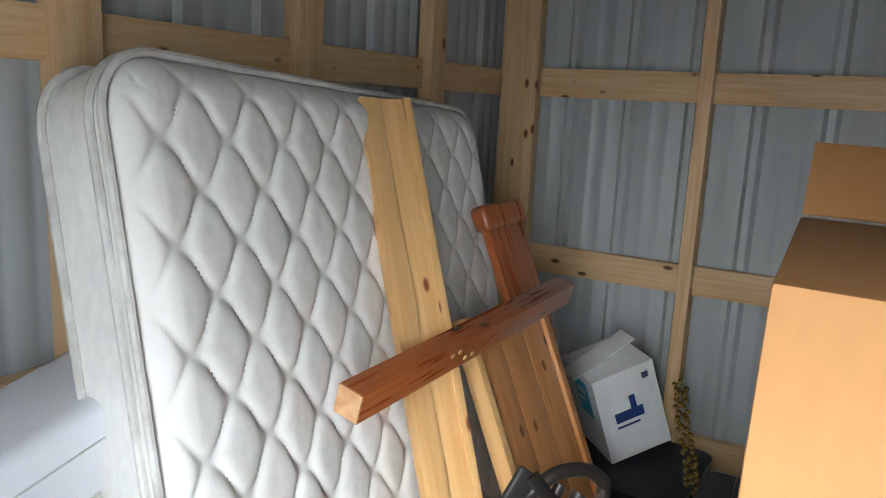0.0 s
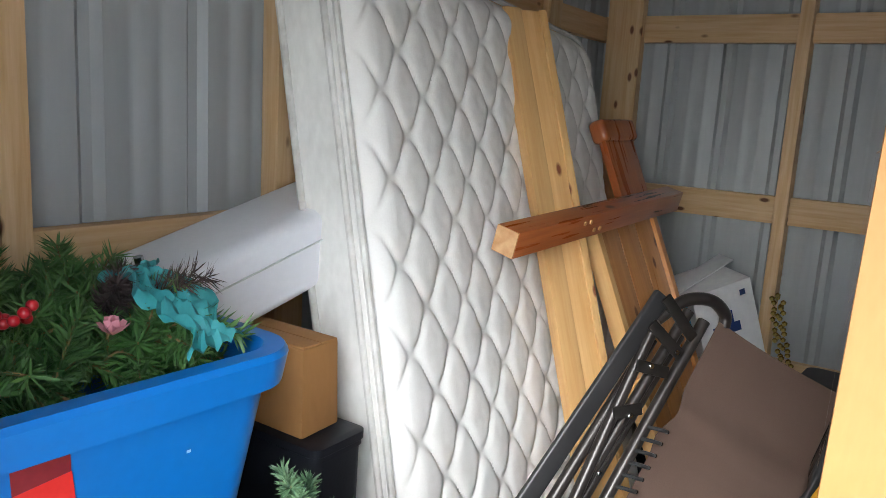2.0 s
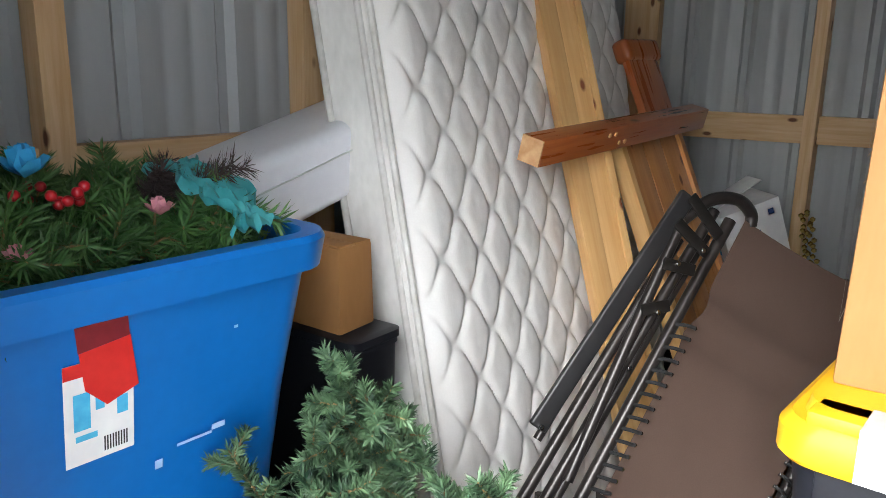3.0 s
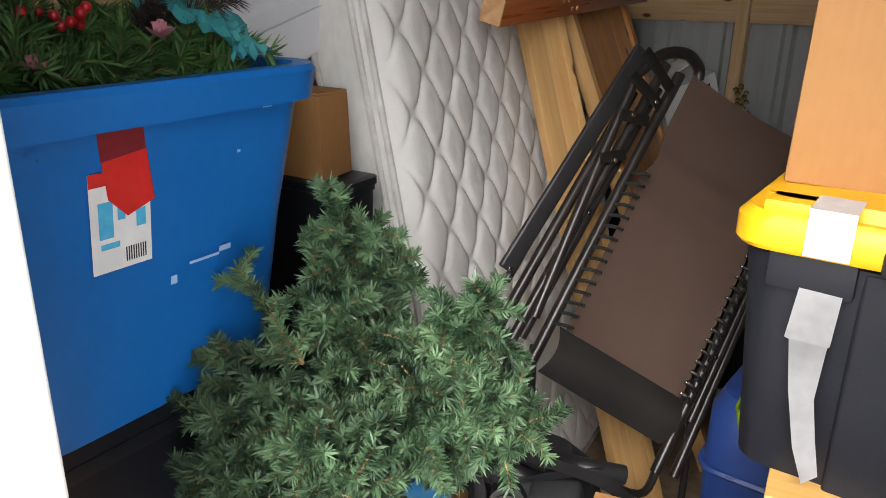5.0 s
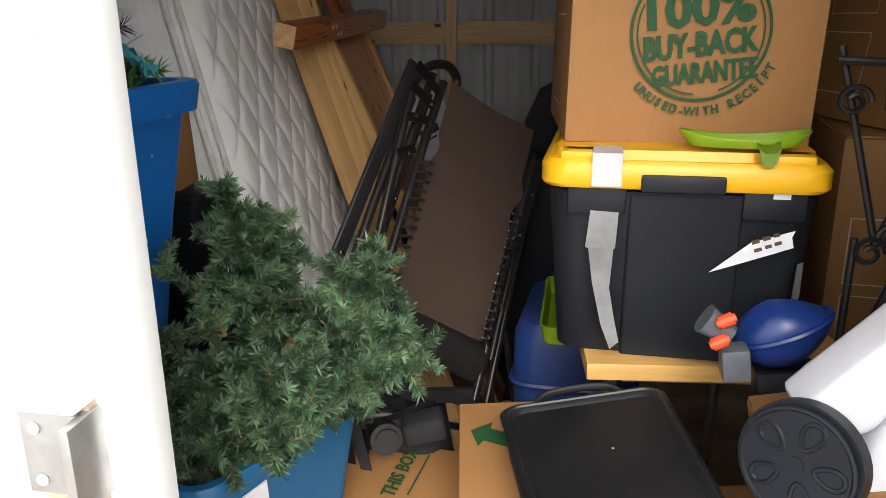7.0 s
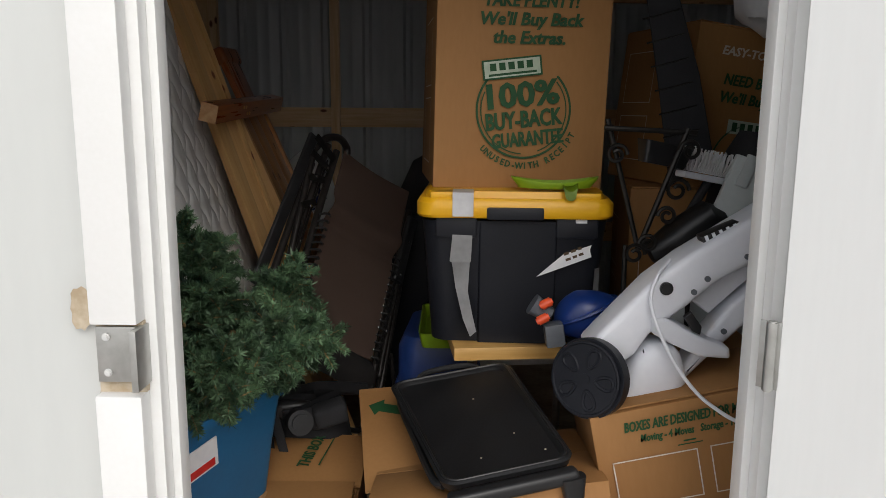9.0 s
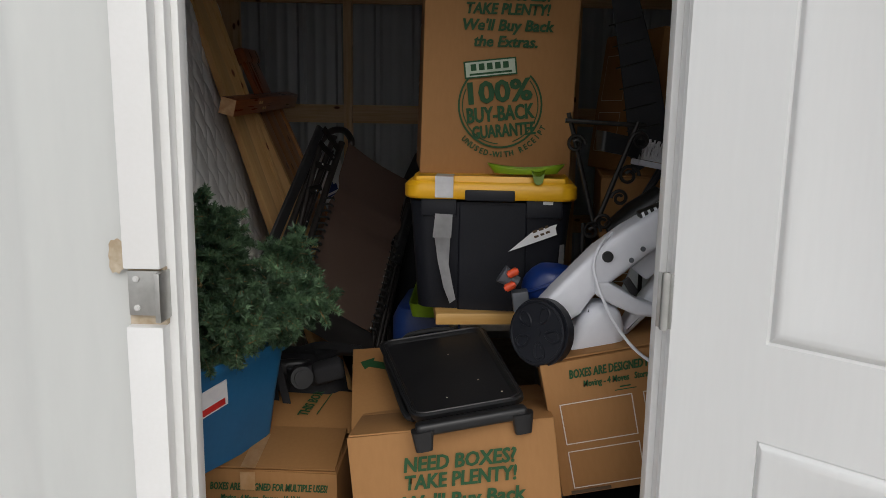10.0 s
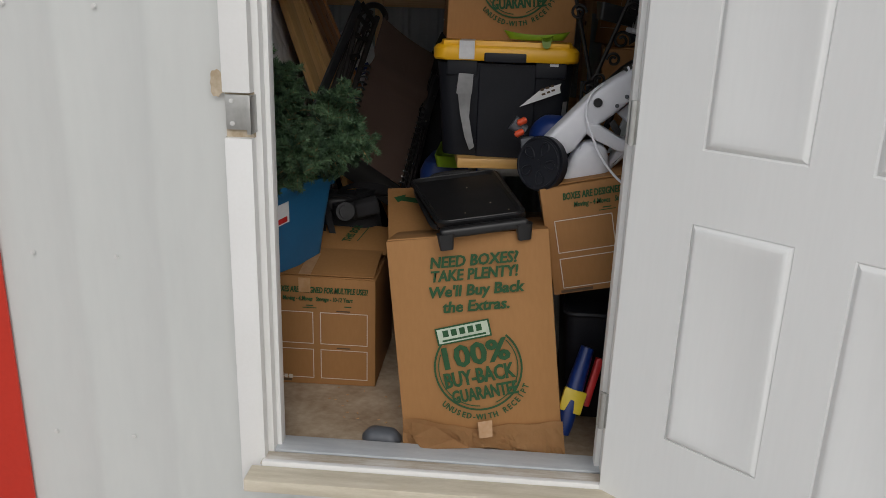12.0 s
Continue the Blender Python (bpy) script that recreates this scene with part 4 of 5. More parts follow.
# lime pan on the lid
pan = thing("dustpan", pose(0.716, 0.812, 1.154), "lime green plastic dustpan lying on the lid", "dustpan")
vs, fs = [], []
for i in range(40):
    a = 2 * math.pi * i / 40
    cx, cy = math.cos(a), math.sin(a)
    rim = 0.018 + 0.014 * cx * cx
    for k, z in ((1.0, rim), (1.03, rim + 0.001), (1.03, rim - 0.003), (0.84, 0.004), (0.5, 0.0), (0.5, 0.002), (0.82, 0.006), (0.985, rim - 0.002)):
        vs.append((0.106 * k * cx, 0.040 * k * cy, z))
    n = (i + 1) % 40
    for j in range(7):
        if j != 4:
            fs.append((8 * i + j, 8 * i + j + 1, 8 * n + j + 1, 8 * n + j))
fs.append(tuple(8 * i + 5 for i in range(40)))
fs.append(tuple(8 * i + 4 for i in reversed(range(40))))
part("pan", raw(vs, fs), M["lime"], pan)
grip = raw([(0.012, -0.034, 0.020), (0.024, -0.036, 0.012), (0.040, -0.036, 0.012), (0.052, -0.034, 0.020), (0.014, -0.058, 0.010), (0.025, -0.060, 0.000), (0.039, -0.060, 0.000), (0.050, -0.058, 0.010),
            (0.020, -0.064, -0.016), (0.027, -0.066, -0.022), (0.037, -0.066, -0.022), (0.044, -0.064, -0.016)], [(k + r, k + r + 1, k + r + 5, k + r + 4) for r in (0, 4) for k in range(3)])
bmesh.ops.solidify(grip, geom=grip.faces[:], thickness=0.003)
part("handle", grip, M["lime"], pan, "grooved lime handle")

# ---- electric griddle lying on the boxes ----
gr = thing("electric_griddle", pose(0.518, 0.470, 0.660, 2.0, -7, 13) @ Matrix.Diagonal((0.9, 0.88, 0.95, 1)), "black electric griddle lying on the boxes", "griddle")
def widen(bm):
    """The pan widens a little towards its back."""
    for v in bm.verts:
        v.co.x *= 1.0 + 0.28 * v.co.y
    return bm


part("plate", widen(loft([(0.0, 0.27, 0.53, 0.03), (0.018, 0.30, 0.57, 0.035), (0.036, 0.315, 0.585, 0.04), (0.040, 0.305, 0.575, 0.038), (0.038, 0.28, 0.55, 0.03), (0.030, 0.266, 0.535, 0.028)])), M["nonstick"], gr)
part("rim", widen(tube([(x, y, 0.038) for x, y in ring(0.292, 0.562, 0.035, 6)], 0.004, 6, True)), M["black"], gr)
part("front_rail", box(-0.14, 0.14, -0.322, -0.286, -0.004, 0.026, 0.012, 3), M["black"], gr, "glossy black rail")
for x, s in ((-0.125, -1), (0.125, 1)):
    part("foot", loft([(-0.038, 0.042, 0.024, 0.009, 0, 0), (0.012, 0.055, 0.034, 0.012)]), M["black"], gr, "", pose(x, -0.312, 0))
    part("foot", loft([(-0.03, 0.045, 0.03, 0.01), (0.012, 0.065, 0.04, 0.012)]), M["black"], gr, "", pose(x, 0.27, 0))
    part("side_grip", tube(smooth_path([(s * 0.135, -0.24, 0.012), (s * 0.150, -0.20, 0.010), (s * 0.154, 0.0, 0.010), (s * 0.156, 0.18, 0.012), (s * 0.148, 0.24, 0.016)], 5), 0.009), M["black"], gr)
part("handle", tube(smooth_path([(-0.1, 0.28, 0.02), (-0.06, 0.32, 0.035), (0.06, 0.32, 0.035), (0.1, 0.28, 0.02)]), 0.008), M["black"], gr)
for x, y in ((0.06, -0.12), (-0.04, -0.2), (0.10, -0.22), (0.02, 0.1)):
    part("crumb", disc(0.0025, 0.0012, 6), M["grime"], gr, "", pose(x, y, 0.0335))


# ---- folded lounge chair ----
ch = thing("lounge_chair", pose(0, 0, 0), "folded dark steel lounge chair with brown sling, leaning", "folding chair")
TL, TR, BL, BR = Vector((0.092, 1.52, 1.208)), Vector((0.30, 1.75, 1.045)), Vector((-0.01, 1.165, 0.705)), Vector((0.195, 1.36, 0.515))
NRM = (TR - TL).cross(BL - TL).normalized()
if NRM.y > 0:
    NRM = -NRM


def on_sling(u, v, lift=0.0):
    return (TL.lerp(TR, u)).lerp(BL.lerp(BR, u), v) + NRM * lift


vs, fs = [], []
NU, NV = 14, 40
for j in range(NV + 1):
    for i in range(NU + 1):
        u, v = i / NU, j / NV
        sag = -0.018 * math.sin(math.pi * u) + (0.02 * math.exp(-((v - 0.33) / 0.05) ** 2)) - 0.012 * math.exp(-((v - 0.42) / 0.04) ** 2)
        vs.append(on_sling(u, v, sag))
        if i and j:
            k = j * (NU + 1) + i
            fs.append((k, k - 1, k - NU - 2, k - NU - 1))
sl = raw(vs, fs)
bmesh.ops.solidify(sl, geom=sl.faces[:], thickness=0.003)
part("sling", sl, M["fabric"], ch, "brown woven sling fabric")
vs, fs = [], []
for j in range(9):
    for i in range(NU + 1):
        u, v = i / NU, 1.0 + 0.17 * j / 8
        vs.append(on_sling(u * 1.06 - 0.03, v, -0.01 + 0.03 * math.sin(math.pi * j / 8)))
        if i and j:
            k = j * (NU + 1) + i
            fs.append((k, k - 1, k - NU - 2, k - NU - 1))
pl = raw(vs, fs)
bmesh.ops.solidify(pl, geom=pl.faces[:], thickness=0.02)
part("headrest", pl, M["fabric_dark"], ch, "dark padded headrest")
def chair_bolt(u, v, lift):
    part("bolt", disc(0.005, 0.005, 10, 0.001), M["chrome"], ch, "bright steel rivet", Matrix.Translation(on_sling(u, v, lift)) @ NRM.to_track_quat("Z", "Y").to_matrix().to_4x4())


# folded tubes beside the sling: top and bottom offset, length, lift, radius
for ut, ub_, v0, v1, lift, r in ((-0.07, -0.10, 0.02, 1.26, -0.010, 0.0125), (-0.15, -0.22, 0.10, 1.10, -0.020, 0.0115), (-0.20, -0.30, 0.02, 1.20, -0.004, 0.0115),
                                 (-0.36, -0.24, 0.12, 1.02, 0.004, 0.0115), (-0.30, -0.41, 0.16, 1.28, -0.016, 0.012), (-0.38, -0.47, 0.20, 0.96, -0.028, 0.009)):
    pts = [on_sling(ut, v0, lift), on_sling(ut + 0.35 * (ub_ - ut), v0 + 0.35 * (v1 - v0), lift - 0.004), on_sling(ub_, v1, lift)]
    part("frame_tube", tube(smooth_path(pts, 5), r, 10), M["chair_steel"], ch)
for ut, ub_, v0, v1, lift, r in ((1.09, 1.10, 0.10, 1.26, -0.012, 0.0125), (1.16, 1.20, 0.30, 1.05, -0.02, 0.0105), (1.22, 1.30, 0.26, 1.24, -0.03, 0.0115)):
    part("frame_tube", tube([on_sling(ut, v0, lift), on_sling(ub_, v1, lift)], r, 10), M["chair_steel"], ch)
for e, s, n, v0 in ((0.0, -1, 15, 0.40), (1.0, 1, 15, 0.42)):
    for i in range(n):
        v = v0 + (0.985 - v0) * i / (n - 1)
        pts = [on_sling(e - s * 0.03, v, 0.002), on_sling(e + s * 0.01, v + 0.004, 0.014), on_sling(e + s * 0.055, v + 0.010, 0.010), on_sling(e + s * 0.085, v + 0.018, -0.008)]
        part("lace", tube(smooth_path(pts, 3), 0.0042, 6), M["black"], ch)
        part("grommet", disc(0.004, 0.004, 8, 0.001), M["chrome"], ch, "", Matrix.Translation(on_sling(e - s * 0.025, v, 0.006)) @ NRM.to_track_quat("Z", "Y").to_matrix().to_4x4())
armrest = frame_of(on_sling(-0.40, 0.02, 0.0), on_sling(-0.53, 0.93, -0.01), NRM)
ARM = (on_sling(-0.53, 0.93, -0.01) - on_sling(-0.40, 0.02, 0.0)).length
part("armrest", box(0.0, ARM, -0.019, 0.019, -0.007, 0.007, 0.006, 3), M["black"], ch, "flat glossy black armrest", armrest)
part("armrest", box(0.0, 0.27, -0.024, 0.024, -0.012, 0.012, 0.010, 3), M["black"], ch, "flat glossy black armrest", frame_of(on_sling(1.13, 0.14, 0.0), on_sling(1.10, 0.52, 0.0), NRM))
for u0, v0, u1, v1 in ((-0.40, 0.13, -0.14, 0.17), (-0.36, 0.27, -0.16, 0.24), (-0.40, 0.03, -0.12, 0.10), (-0.34, 0.44, -0.20, 0.38)):
    q0, q1 = on_sling(u0, v0, 0.014), on_sling(u1, v1, 0.012)
    part("bracket", box(0.0, (q1 - q0).length, -0.012, 0.012, -0.003, 0.003, 0.002), M["iron"], ch, "dark steel bracket", frame_of(q0, q1, NRM))
for u, v, l in ((-0.36, 0.045, 0.012), (-0.28, 0.25, 0.018), (-0.25, 0.42, 0.018), (-0.24, 0.62, 0.014), (-0.52, 0.92, 0.0), (-0.18, 0.17, 0.018), (1.12, 0.30, 0.014), (1.10, 0.50, 0.014), (1.10, 0.82, 0.006)):
    chair_bolt(u, v, l)
part("top_tube", tube(smooth_path([on_sling(-0.34, 0.10, -0.012), on_sling(-0.26, 0.0, 0.0), on_sling(-0.12, -0.045, 0.004), on_sling(0.02, -0.035, -0.006), on_sling(0.07, 0.0, -0.012)], 6), 0.013, 10), M["chair_steel"], ch)
part("bottom_tube", tube(smooth_path([on_sling(-0.1, 1.22, -0.012), on_sling(-0.05, 1.35, -0.012), on_sling(0.5, 1.37, -0.012), on_sling(1.05, 1.35, -0.012), on_sling(1.1, 1.22, -0.012)], 6), 0.0095), M["chair_steel"], ch)
for u in (1.10, 1.32):
    a = on_sling(u, 0.9, -0.03)
    part("leg_tube", tube([a, a + Vector((0.02 + (u - 1.1) * 0.1, -0.06, -0.25)), Vector((a.x + 0.02, a.y - 0.08, 0.0))], 0.009), M["chair_steel"], ch)
for u in (-0.1, -0.3):
    a = on_sling(u, 1.1, -0.03)
    part("leg_tube", tube([a, Vector((a.x + 0.02, a.y - 0.03, 0.0))], 0.009), M["chair_steel"], ch)


# ---- artificial greenery ----
def sprig(p0, p1, width, count, seed, droop=0.0, needle=0.03):
    """A twig with needles set round it: two meshes' worth of data."""
    rng = np.random.default_rng(seed)
    p0, p1 = np.array(p0, float), np.array(p1, float)
    ax = p1 - p0
    ln = np.linalg.norm(ax)
    ax = ax / ln
    ref = np.array([0.3, 0.2, 1.0])
    s1 = np.cross(ax, ref)
    s1 /= np.linalg.norm(s1)
    s2 = np.cross(ax, s1)
    t = rng.uniform(0.02, 1.0, count)
    ang = rng.uniform(0, 2 * math.pi, count)
    c = p0 + np.outer(t * ln, ax)
    c[:, 2] -= droop * t * t
    rad = np.outer(np.cos(ang), s1) + np.outer(np.sin(ang), s2)
    d = rad * rng.uniform(0.75, 1.1, (count, 1)) + ax * rng.uniform(0.35, 0.9, (count, 1))
    d /= np.linalg.norm(d, axis=1)[:, None]
    nl = needle * rng.uniform(0.6, 1.15, (count, 1))
    side = np.cross(d, rng.normal(size=(count, 3)))
    side /= np.linalg.norm(side, axis=1)[:, None]
    w = width * rng.uniform(0.8, 1.3, (count, 1))
    b0, b1 = c - side * w, c + side * w
    m0, m1 = c + d * nl * 0.6 - side * w * 1.1, c + d * nl * 0.6 + side * w * 1.1
    tip = c + d * nl
    v = np.stack([b0, b1, m1, m0, tip], 1).reshape(-1, 3)
    f = []
    for i in range(count):
        k = 5 * i
        f += [(k, k + 1, k + 2, k + 3), (k + 3, k + 2, k + 4)]
    path = [Vector(p0 + ax * ln * q - np.array([0, 0, droop * q * q])) for q in (0, 0.33, 0.66, 1.0)]
    return v, f, path


def branch(parent, p0, p1, material, seed, side_twigs=5, length=0.09, dens=900, needle=0.028, droop=0.02):
    """A main twig with side twigs, as one needle mesh and one stem mesh under it."""
    rng = np.random.default_rng(seed)
    allv, allf = [], []
    stems = bmesh.new()
    p0, p1 = np.array(p0, float), np.array(p1, float)
    runs = [(p0, p1, droop)]
    ax = (p1 - p0) / np.linalg.norm(p1 - p0)
    for i in range(side_twigs):
        q = p0 + (p1 - p0) * (0.12 + 0.8 * i / max(1, side_twigs - 1))
        q[2] -= droop * (0.12 + 0.8 * i / max(1, side_twigs - 1)) ** 2
        dv = rng.normal(size=3)
        dv -= ax * dv.dot(ax)
        dv = dv / np.linalg.norm(dv) * 0.85 + ax * 0.55
        runs.append((q, q + dv / np.linalg.norm(dv) * length * rng.uniform(0.7, 1.25), 0.004))
    for k, (a, b, dr) in enumerate(runs):
        ln = np.linalg.norm(b - a)
        v, f, path = sprig(a, b, 0.0012, max(30, int(dens * ln)), seed * 31 + k, dr, needle)
        base = sum(len(x) for x in allv)
        allv.append(v)
        allf += [tuple(i + base for i in g) for g in f]
        add(stems, tube(path, [0.0028, 0.0024, 0.002, 0.0012], 5))
    me = bpy.data.meshes.new("branch")
    me.from_pydata(np.concatenate(allv).tolist(), [], allf)
    me.materials.append(material)
    ob = new("branch", me)
    ob.parent = parent
    tagged(part("stem", stems, M["twig"], ob), kind="stuff")
    return ob


tree = thing("artificial_tree", pose(-0.049, 0.507, 0.63), "bunched green artificial pine tree stuffed in a tote", "artificial plant")
T0 = tree.matrix_basis.translation
rng = random.Random(4)
# bunched limbs: foot and head of each, its radius, how many branches
limbs = [((-0.07, 0.53, 0.74), (-0.135, 0.645, 1.045), 0.095, 26), ((0.0, 0.53, 0.76), (0.075, 0.64, 0.955), 0.075, 16), ((0.03, 0.55, 0.78), (0.145, 0.63, 0.84), 0.075, 14),
         ((-0.06, 0.49, 0.74), (-0.19, 0.42, 0.83), 0.085, 14), ((-0.04, 0.47, 0.74), (0.0, 0.44, 0.83), 0.085, 14), ((-0.12, 0.44, 0.70), (-0.175, 0.38, 0.74), 0.07, 7)]
count = 0
for foot_, head_, rad, number in limbs:
    f0, h0 = Vector(foot_), Vector(head_)
    ax = (h0 - f0).normalized()
    e1 = ax.orthogonal().normalized()
    e2 = ax.cross(e1)
    for i in range(number):
        q = (i + 0.5) / number
        ang = 2.4 * i + rng.uniform(-0.4, 0.4)
        c = f0.lerp(h0, q)
        rr = rad * (1.0 - 0.45 * q * q) * rng.uniform(0.75, 1.1)
        tip = c + (e1 * math.cos(ang) + e2 * math.sin(ang)) * rr + ax * rng.uniform(0.02, 0.055)
        branch(tree, c - ax * 0.03 - T0, tip - T0, M["needle"], 100 + count, 9, 0.05, 3400, 0.020, 0.006)
        count += 1
    branch(tree, f0 - T0, h0 + ax * 0.02 - T0, M["needle"], 100 + count, 12, 0.05, 2600, 0.020, 0.006)
    count += 1
for tp in ((-0.19, 0.455, 1.03), (-0.255, 0.41, 0.90)):
    branch(tree, Vector((-0.12, 0.50, 0.88)) - T0, Vector(tp) - T0, M["needle"], 100 + count, 9, 0.035, 3000, 0.018, 0.006)
    count += 1
part("trunk", tube([(-0.06, 0.04, -0.12), (-0.04, 0.04, 0.12), (0.02, 0.05, 0.22)], 0.011), M["twig"], tree)

gar = thing("greenery_garland", pose(-0.46, 0.385, 1.186), "artificial pine garland heaped in the blue tote", "artificial plant")
G0 = gar.matrix_basis.translation
for i in range(64):
    a = Vector((rng.uniform(-0.60, -0.31), rng.uniform(0.19, 0.53), 1.235 + rng.uniform(-0.01, 0.03)))
    dv = Vector((rng.uniform(-1, 1), rng.uniform(-1, 1), rng.uniform(0.05, 0.9))).normalized() * rng.uniform(0.10, 0.17)
    b = a + dv
    b.x, b.y = min(-0.285, max(-0.60, b.x)), min(0.545, max(0.19, b.y))
    b.z = min(b.z, 1.30 + 0.03 * rng.random())
    branch(gar, a - G0, b - G0, M["needle_b"], 300 + i, 7, 0.07, 1500, 0.034, 0.01)


def petals(name, c, r, material, label, n=16):
    ob = thing(name, pose(*c), label, "artificial flower")
    for i in range(n):
        ring_ = i % 3
        a, tilt = i * 2.4, 25 + 25 * ring_
        vs = [(0, 0, 0), (0.45 * r, -0.32 * r, 0.08 * r), (r, -0.2 * r, 0.2 * r), (1.05 * r, 0.15 * r, 0.25 * r), (0.5 * r, 0.34 * r, 0.1 * r)]
        pb = raw(vs, [(0, 1, 2, 3, 4)])
        bmesh.ops.solidify(pb, geom=pb.faces[:], thickness=0.0012)
        part("petal", pb, material, ob, "", pose(0, 0, 0, 0, -tilt, math.degrees(a)))
    return ob


petals("flower", (-0.31, 0.295, 1.375), 0.036, M["flower_blue"], "bright blue artificial flower above the greenery")
petals("flower", (-0.26, 0.425, 1.322), 0.022, M["flower_pink"], "dusty pink artificial flower in the greenery")
petals("flower", (-0.25, 0.255, 1.295), 0.02, M["flower_pink"], "dusty pink artificial flower in the greenery")
br = thing("berry_spray", pose(-0.34, 0.32, 1.34), "red artificial berry spray", "artificial flower")
for i in range(14):
    sb = bmesh.new()
    bmesh.ops.create_icosphere(sb, subdivisions=2, radius=0.007)
    part("berry", sb, M["berry"], br, "", pose(rng.uniform(-0.04, 0.04), rng.uniform(-0.05, 0.05), rng.uniform(-0.01, 0.02)))
# teal ribbon draped over the rim
rib = thing("ribbon", pose(0, 0, 0), "crumpled teal ribbon draped over the tote rim", "ribbon")
cp = smooth_path([(-0.40, 0.52, 1.36), (-0.36, 0.525, 1.365), (-0.30, 0.53, 1.345), (-0.25, 0.535, 1.315), (-0.215, 0.535, 1.292)], 10)
for name_, run, tilt in (("strip", cp[:24], 0.0), ("tail", cp[22:], 0.006)):
    vs, fs = [], []
    for i, p in enumerate(run):
        w = 0.050 * (0.8 + 0.3 * math.sin(i * 0.45))
        for j in range(13):
            q = (j - 6) / 6
            crease = 0.006 * math.sin(j * 2.1 + i * 0.25) + 0.004 * math.sin(i * 1.1 + j * 0.7)
            vs.append(Vector(p) + Vector((0.35 * w * q, -w * q, crease + tilt)))
        if i:
            for j in range(12):
                k = (i - 1) * 13 + j
                fs.append((k, k + 1, k + 14, k + 13))
    rbm = raw(vs, fs)
    bmesh.ops.solidify(rbm, geom=rbm.faces[:], thickness=0.0015)
    part(name_, rbm, M["teal"], rib)
fe = thing("feather_spray", pose(-0.37, 0.47, 1.32), "dark feathery artificial spray in the tote", "artificial plant")
for i in range(5):
    e = (rng.uniform(-0.06, 0.10), rng.uniform(-0.04, 0.11), rng.uniform(0.02, 0.06))
    v, f, path = sprig((0, 0, 0), e, 0.0006, 240, 700 + i, 0.0, 0.03)
    me = bpy.data.meshes.new("frond")
    me.from_pydata(v.tolist(), [], f)
    me.materials.append(M["feather"])
    o = new("frond", me)
    o.parent = fe

# ---- things behind the blue tote ----
wa = thing("air_conditioner", frame_of((-0.60, 0.648, 1.212), (-0.60, 1.185, 1.362), (0, 0, 1)) @ Matrix.Diagonal((1, 1, 0.68, 1)), "white plastic window appliance lying behind the tote", "appliance")
part("case", loft([(0.0, 0.20, 0.20, 0.03), (0.015, 0.215, 0.22, 0.035), (0.60, 0.215, 0.22, 0.035), (0.62, 0.20, 0.20, 0.03)], n=6), M["white_plastic"], wa, "", pose(0, 0, 0.03, 0, 90, 0))
part("seam", box(0.02, 0.60, -0.116, -0.112, 0.06, 0.063, 0), M["grey_panel"], wa)
part("knob", tube([(0.02, -0.05, 0.13), (0.02, -0.05, 0.19)], 0.008), M["chrome"], wa)
carton("cardboard_box", pose(-0.715, 0.775, 1.052, 0, 0, 3), 0.375, 0.085, 0.15, "plain flattened cardboard carton behind the tote", [], 0.004)
# plain black filler for the gap below the carton, up to its underside
db = tote("storage_bin", pose(-0.50, 0.835, 0.0, 0, 0, 3), 0.40, 0.12, 1.030, 0.02, M["black_tote"], "black block filling the gap between tote and mattress", 0.004, 0.02)

part("lid", loft([(1.032, 0.41, 0.13, 0.02), (1.046, 0.41, 0.13, 0.02), (1.049, 0.39, 0.11, 0.015)]), M["black_tote"], db)

# ---- back corner ----
cbin = tote("storage_bin", pose(-0.22, 2.66, 0), 0.46, 0.42, 0.72, 0.05, M["black_tote"], "dark bin standing in the back corner", 0.012)
part("lid", loft([(0.72, 0.5, 0.46, 0.06), (0.735, 0.5, 0.46, 0.06), (0.74, 0.46, 0.42, 0.05)]), M["black_tote"], cbin)
wbx = thing("product_box", pose(-0.225, 2.58, 0.74, 0, -20, 46), "white printed product carton with blue panels", "box")
part("body", box(0, 0.22, 0, 0.25, 0.0, 0.30, 0.003, 2, 0.002), M["paper"], wbx)
part("flap", box(-0.03, 0.21, 0.06, 0.16, 0, 0.004, 0.001), M["paper"], wbx, "", pose(0.0, 0, 0.302, 0, -14, 0))
part("blue_panel", bars_bm([(0.10, 0.15, 0.20, 0.28)]), M["label_blue"], wbx, "", pose(-0.0035, 0.24, 0, 90, 0, -90), False)
each("bar", ([(0.115, 0.23, 0.18, 0.25), (0.115, 0.20, 0.165, 0.215)]), M["paper"], wbx, "", pose(-0.0042, 0.24, 0, 90, 0, -90), False)
each("bar", ([(0.05, 0.13, 0.15, 0.165), (0.05, 0.11, 0.13, 0.118), (0.11, 0.165, 0.13, 0.21), (0.17, 0.25, 0.19, 0.27)]), M["navy"], wbx, "", pose(0, -0.0035, 0, 90), False)
bd = thing("bead_garland", pose(-0.107, 0.02, -0.04), "gold bead garland draped beside the carton", "garland")
bp_ = smooth_path([(0.059, 2.594, 1.092), (0.087, 2.572, 0.974), (0.124, 2.569, 0.855), (0.132, 2.582, 0.756), (0.151, 2.56, 0.638), (0.14, 2.585, 0.499)], 9)
for i, p in enumerate(bp_):
    for k in range(2):
        sb = bmesh.new()
        bmesh.ops.create_icosphere(sb, subdivisions=1, radius=0.010)
        part("bead", sb, M["gold"], bd, "", Matrix.Translation(Vector(p) + Vector((0.018 * math.sin(i * 1.3 + k * 3), -0.012 * k, 0.01 * k))))
sb = thing("shoe_rack_bag", pose(0.30, 2.10, 0.925), "black cloth bag hung by the back post", "bag")
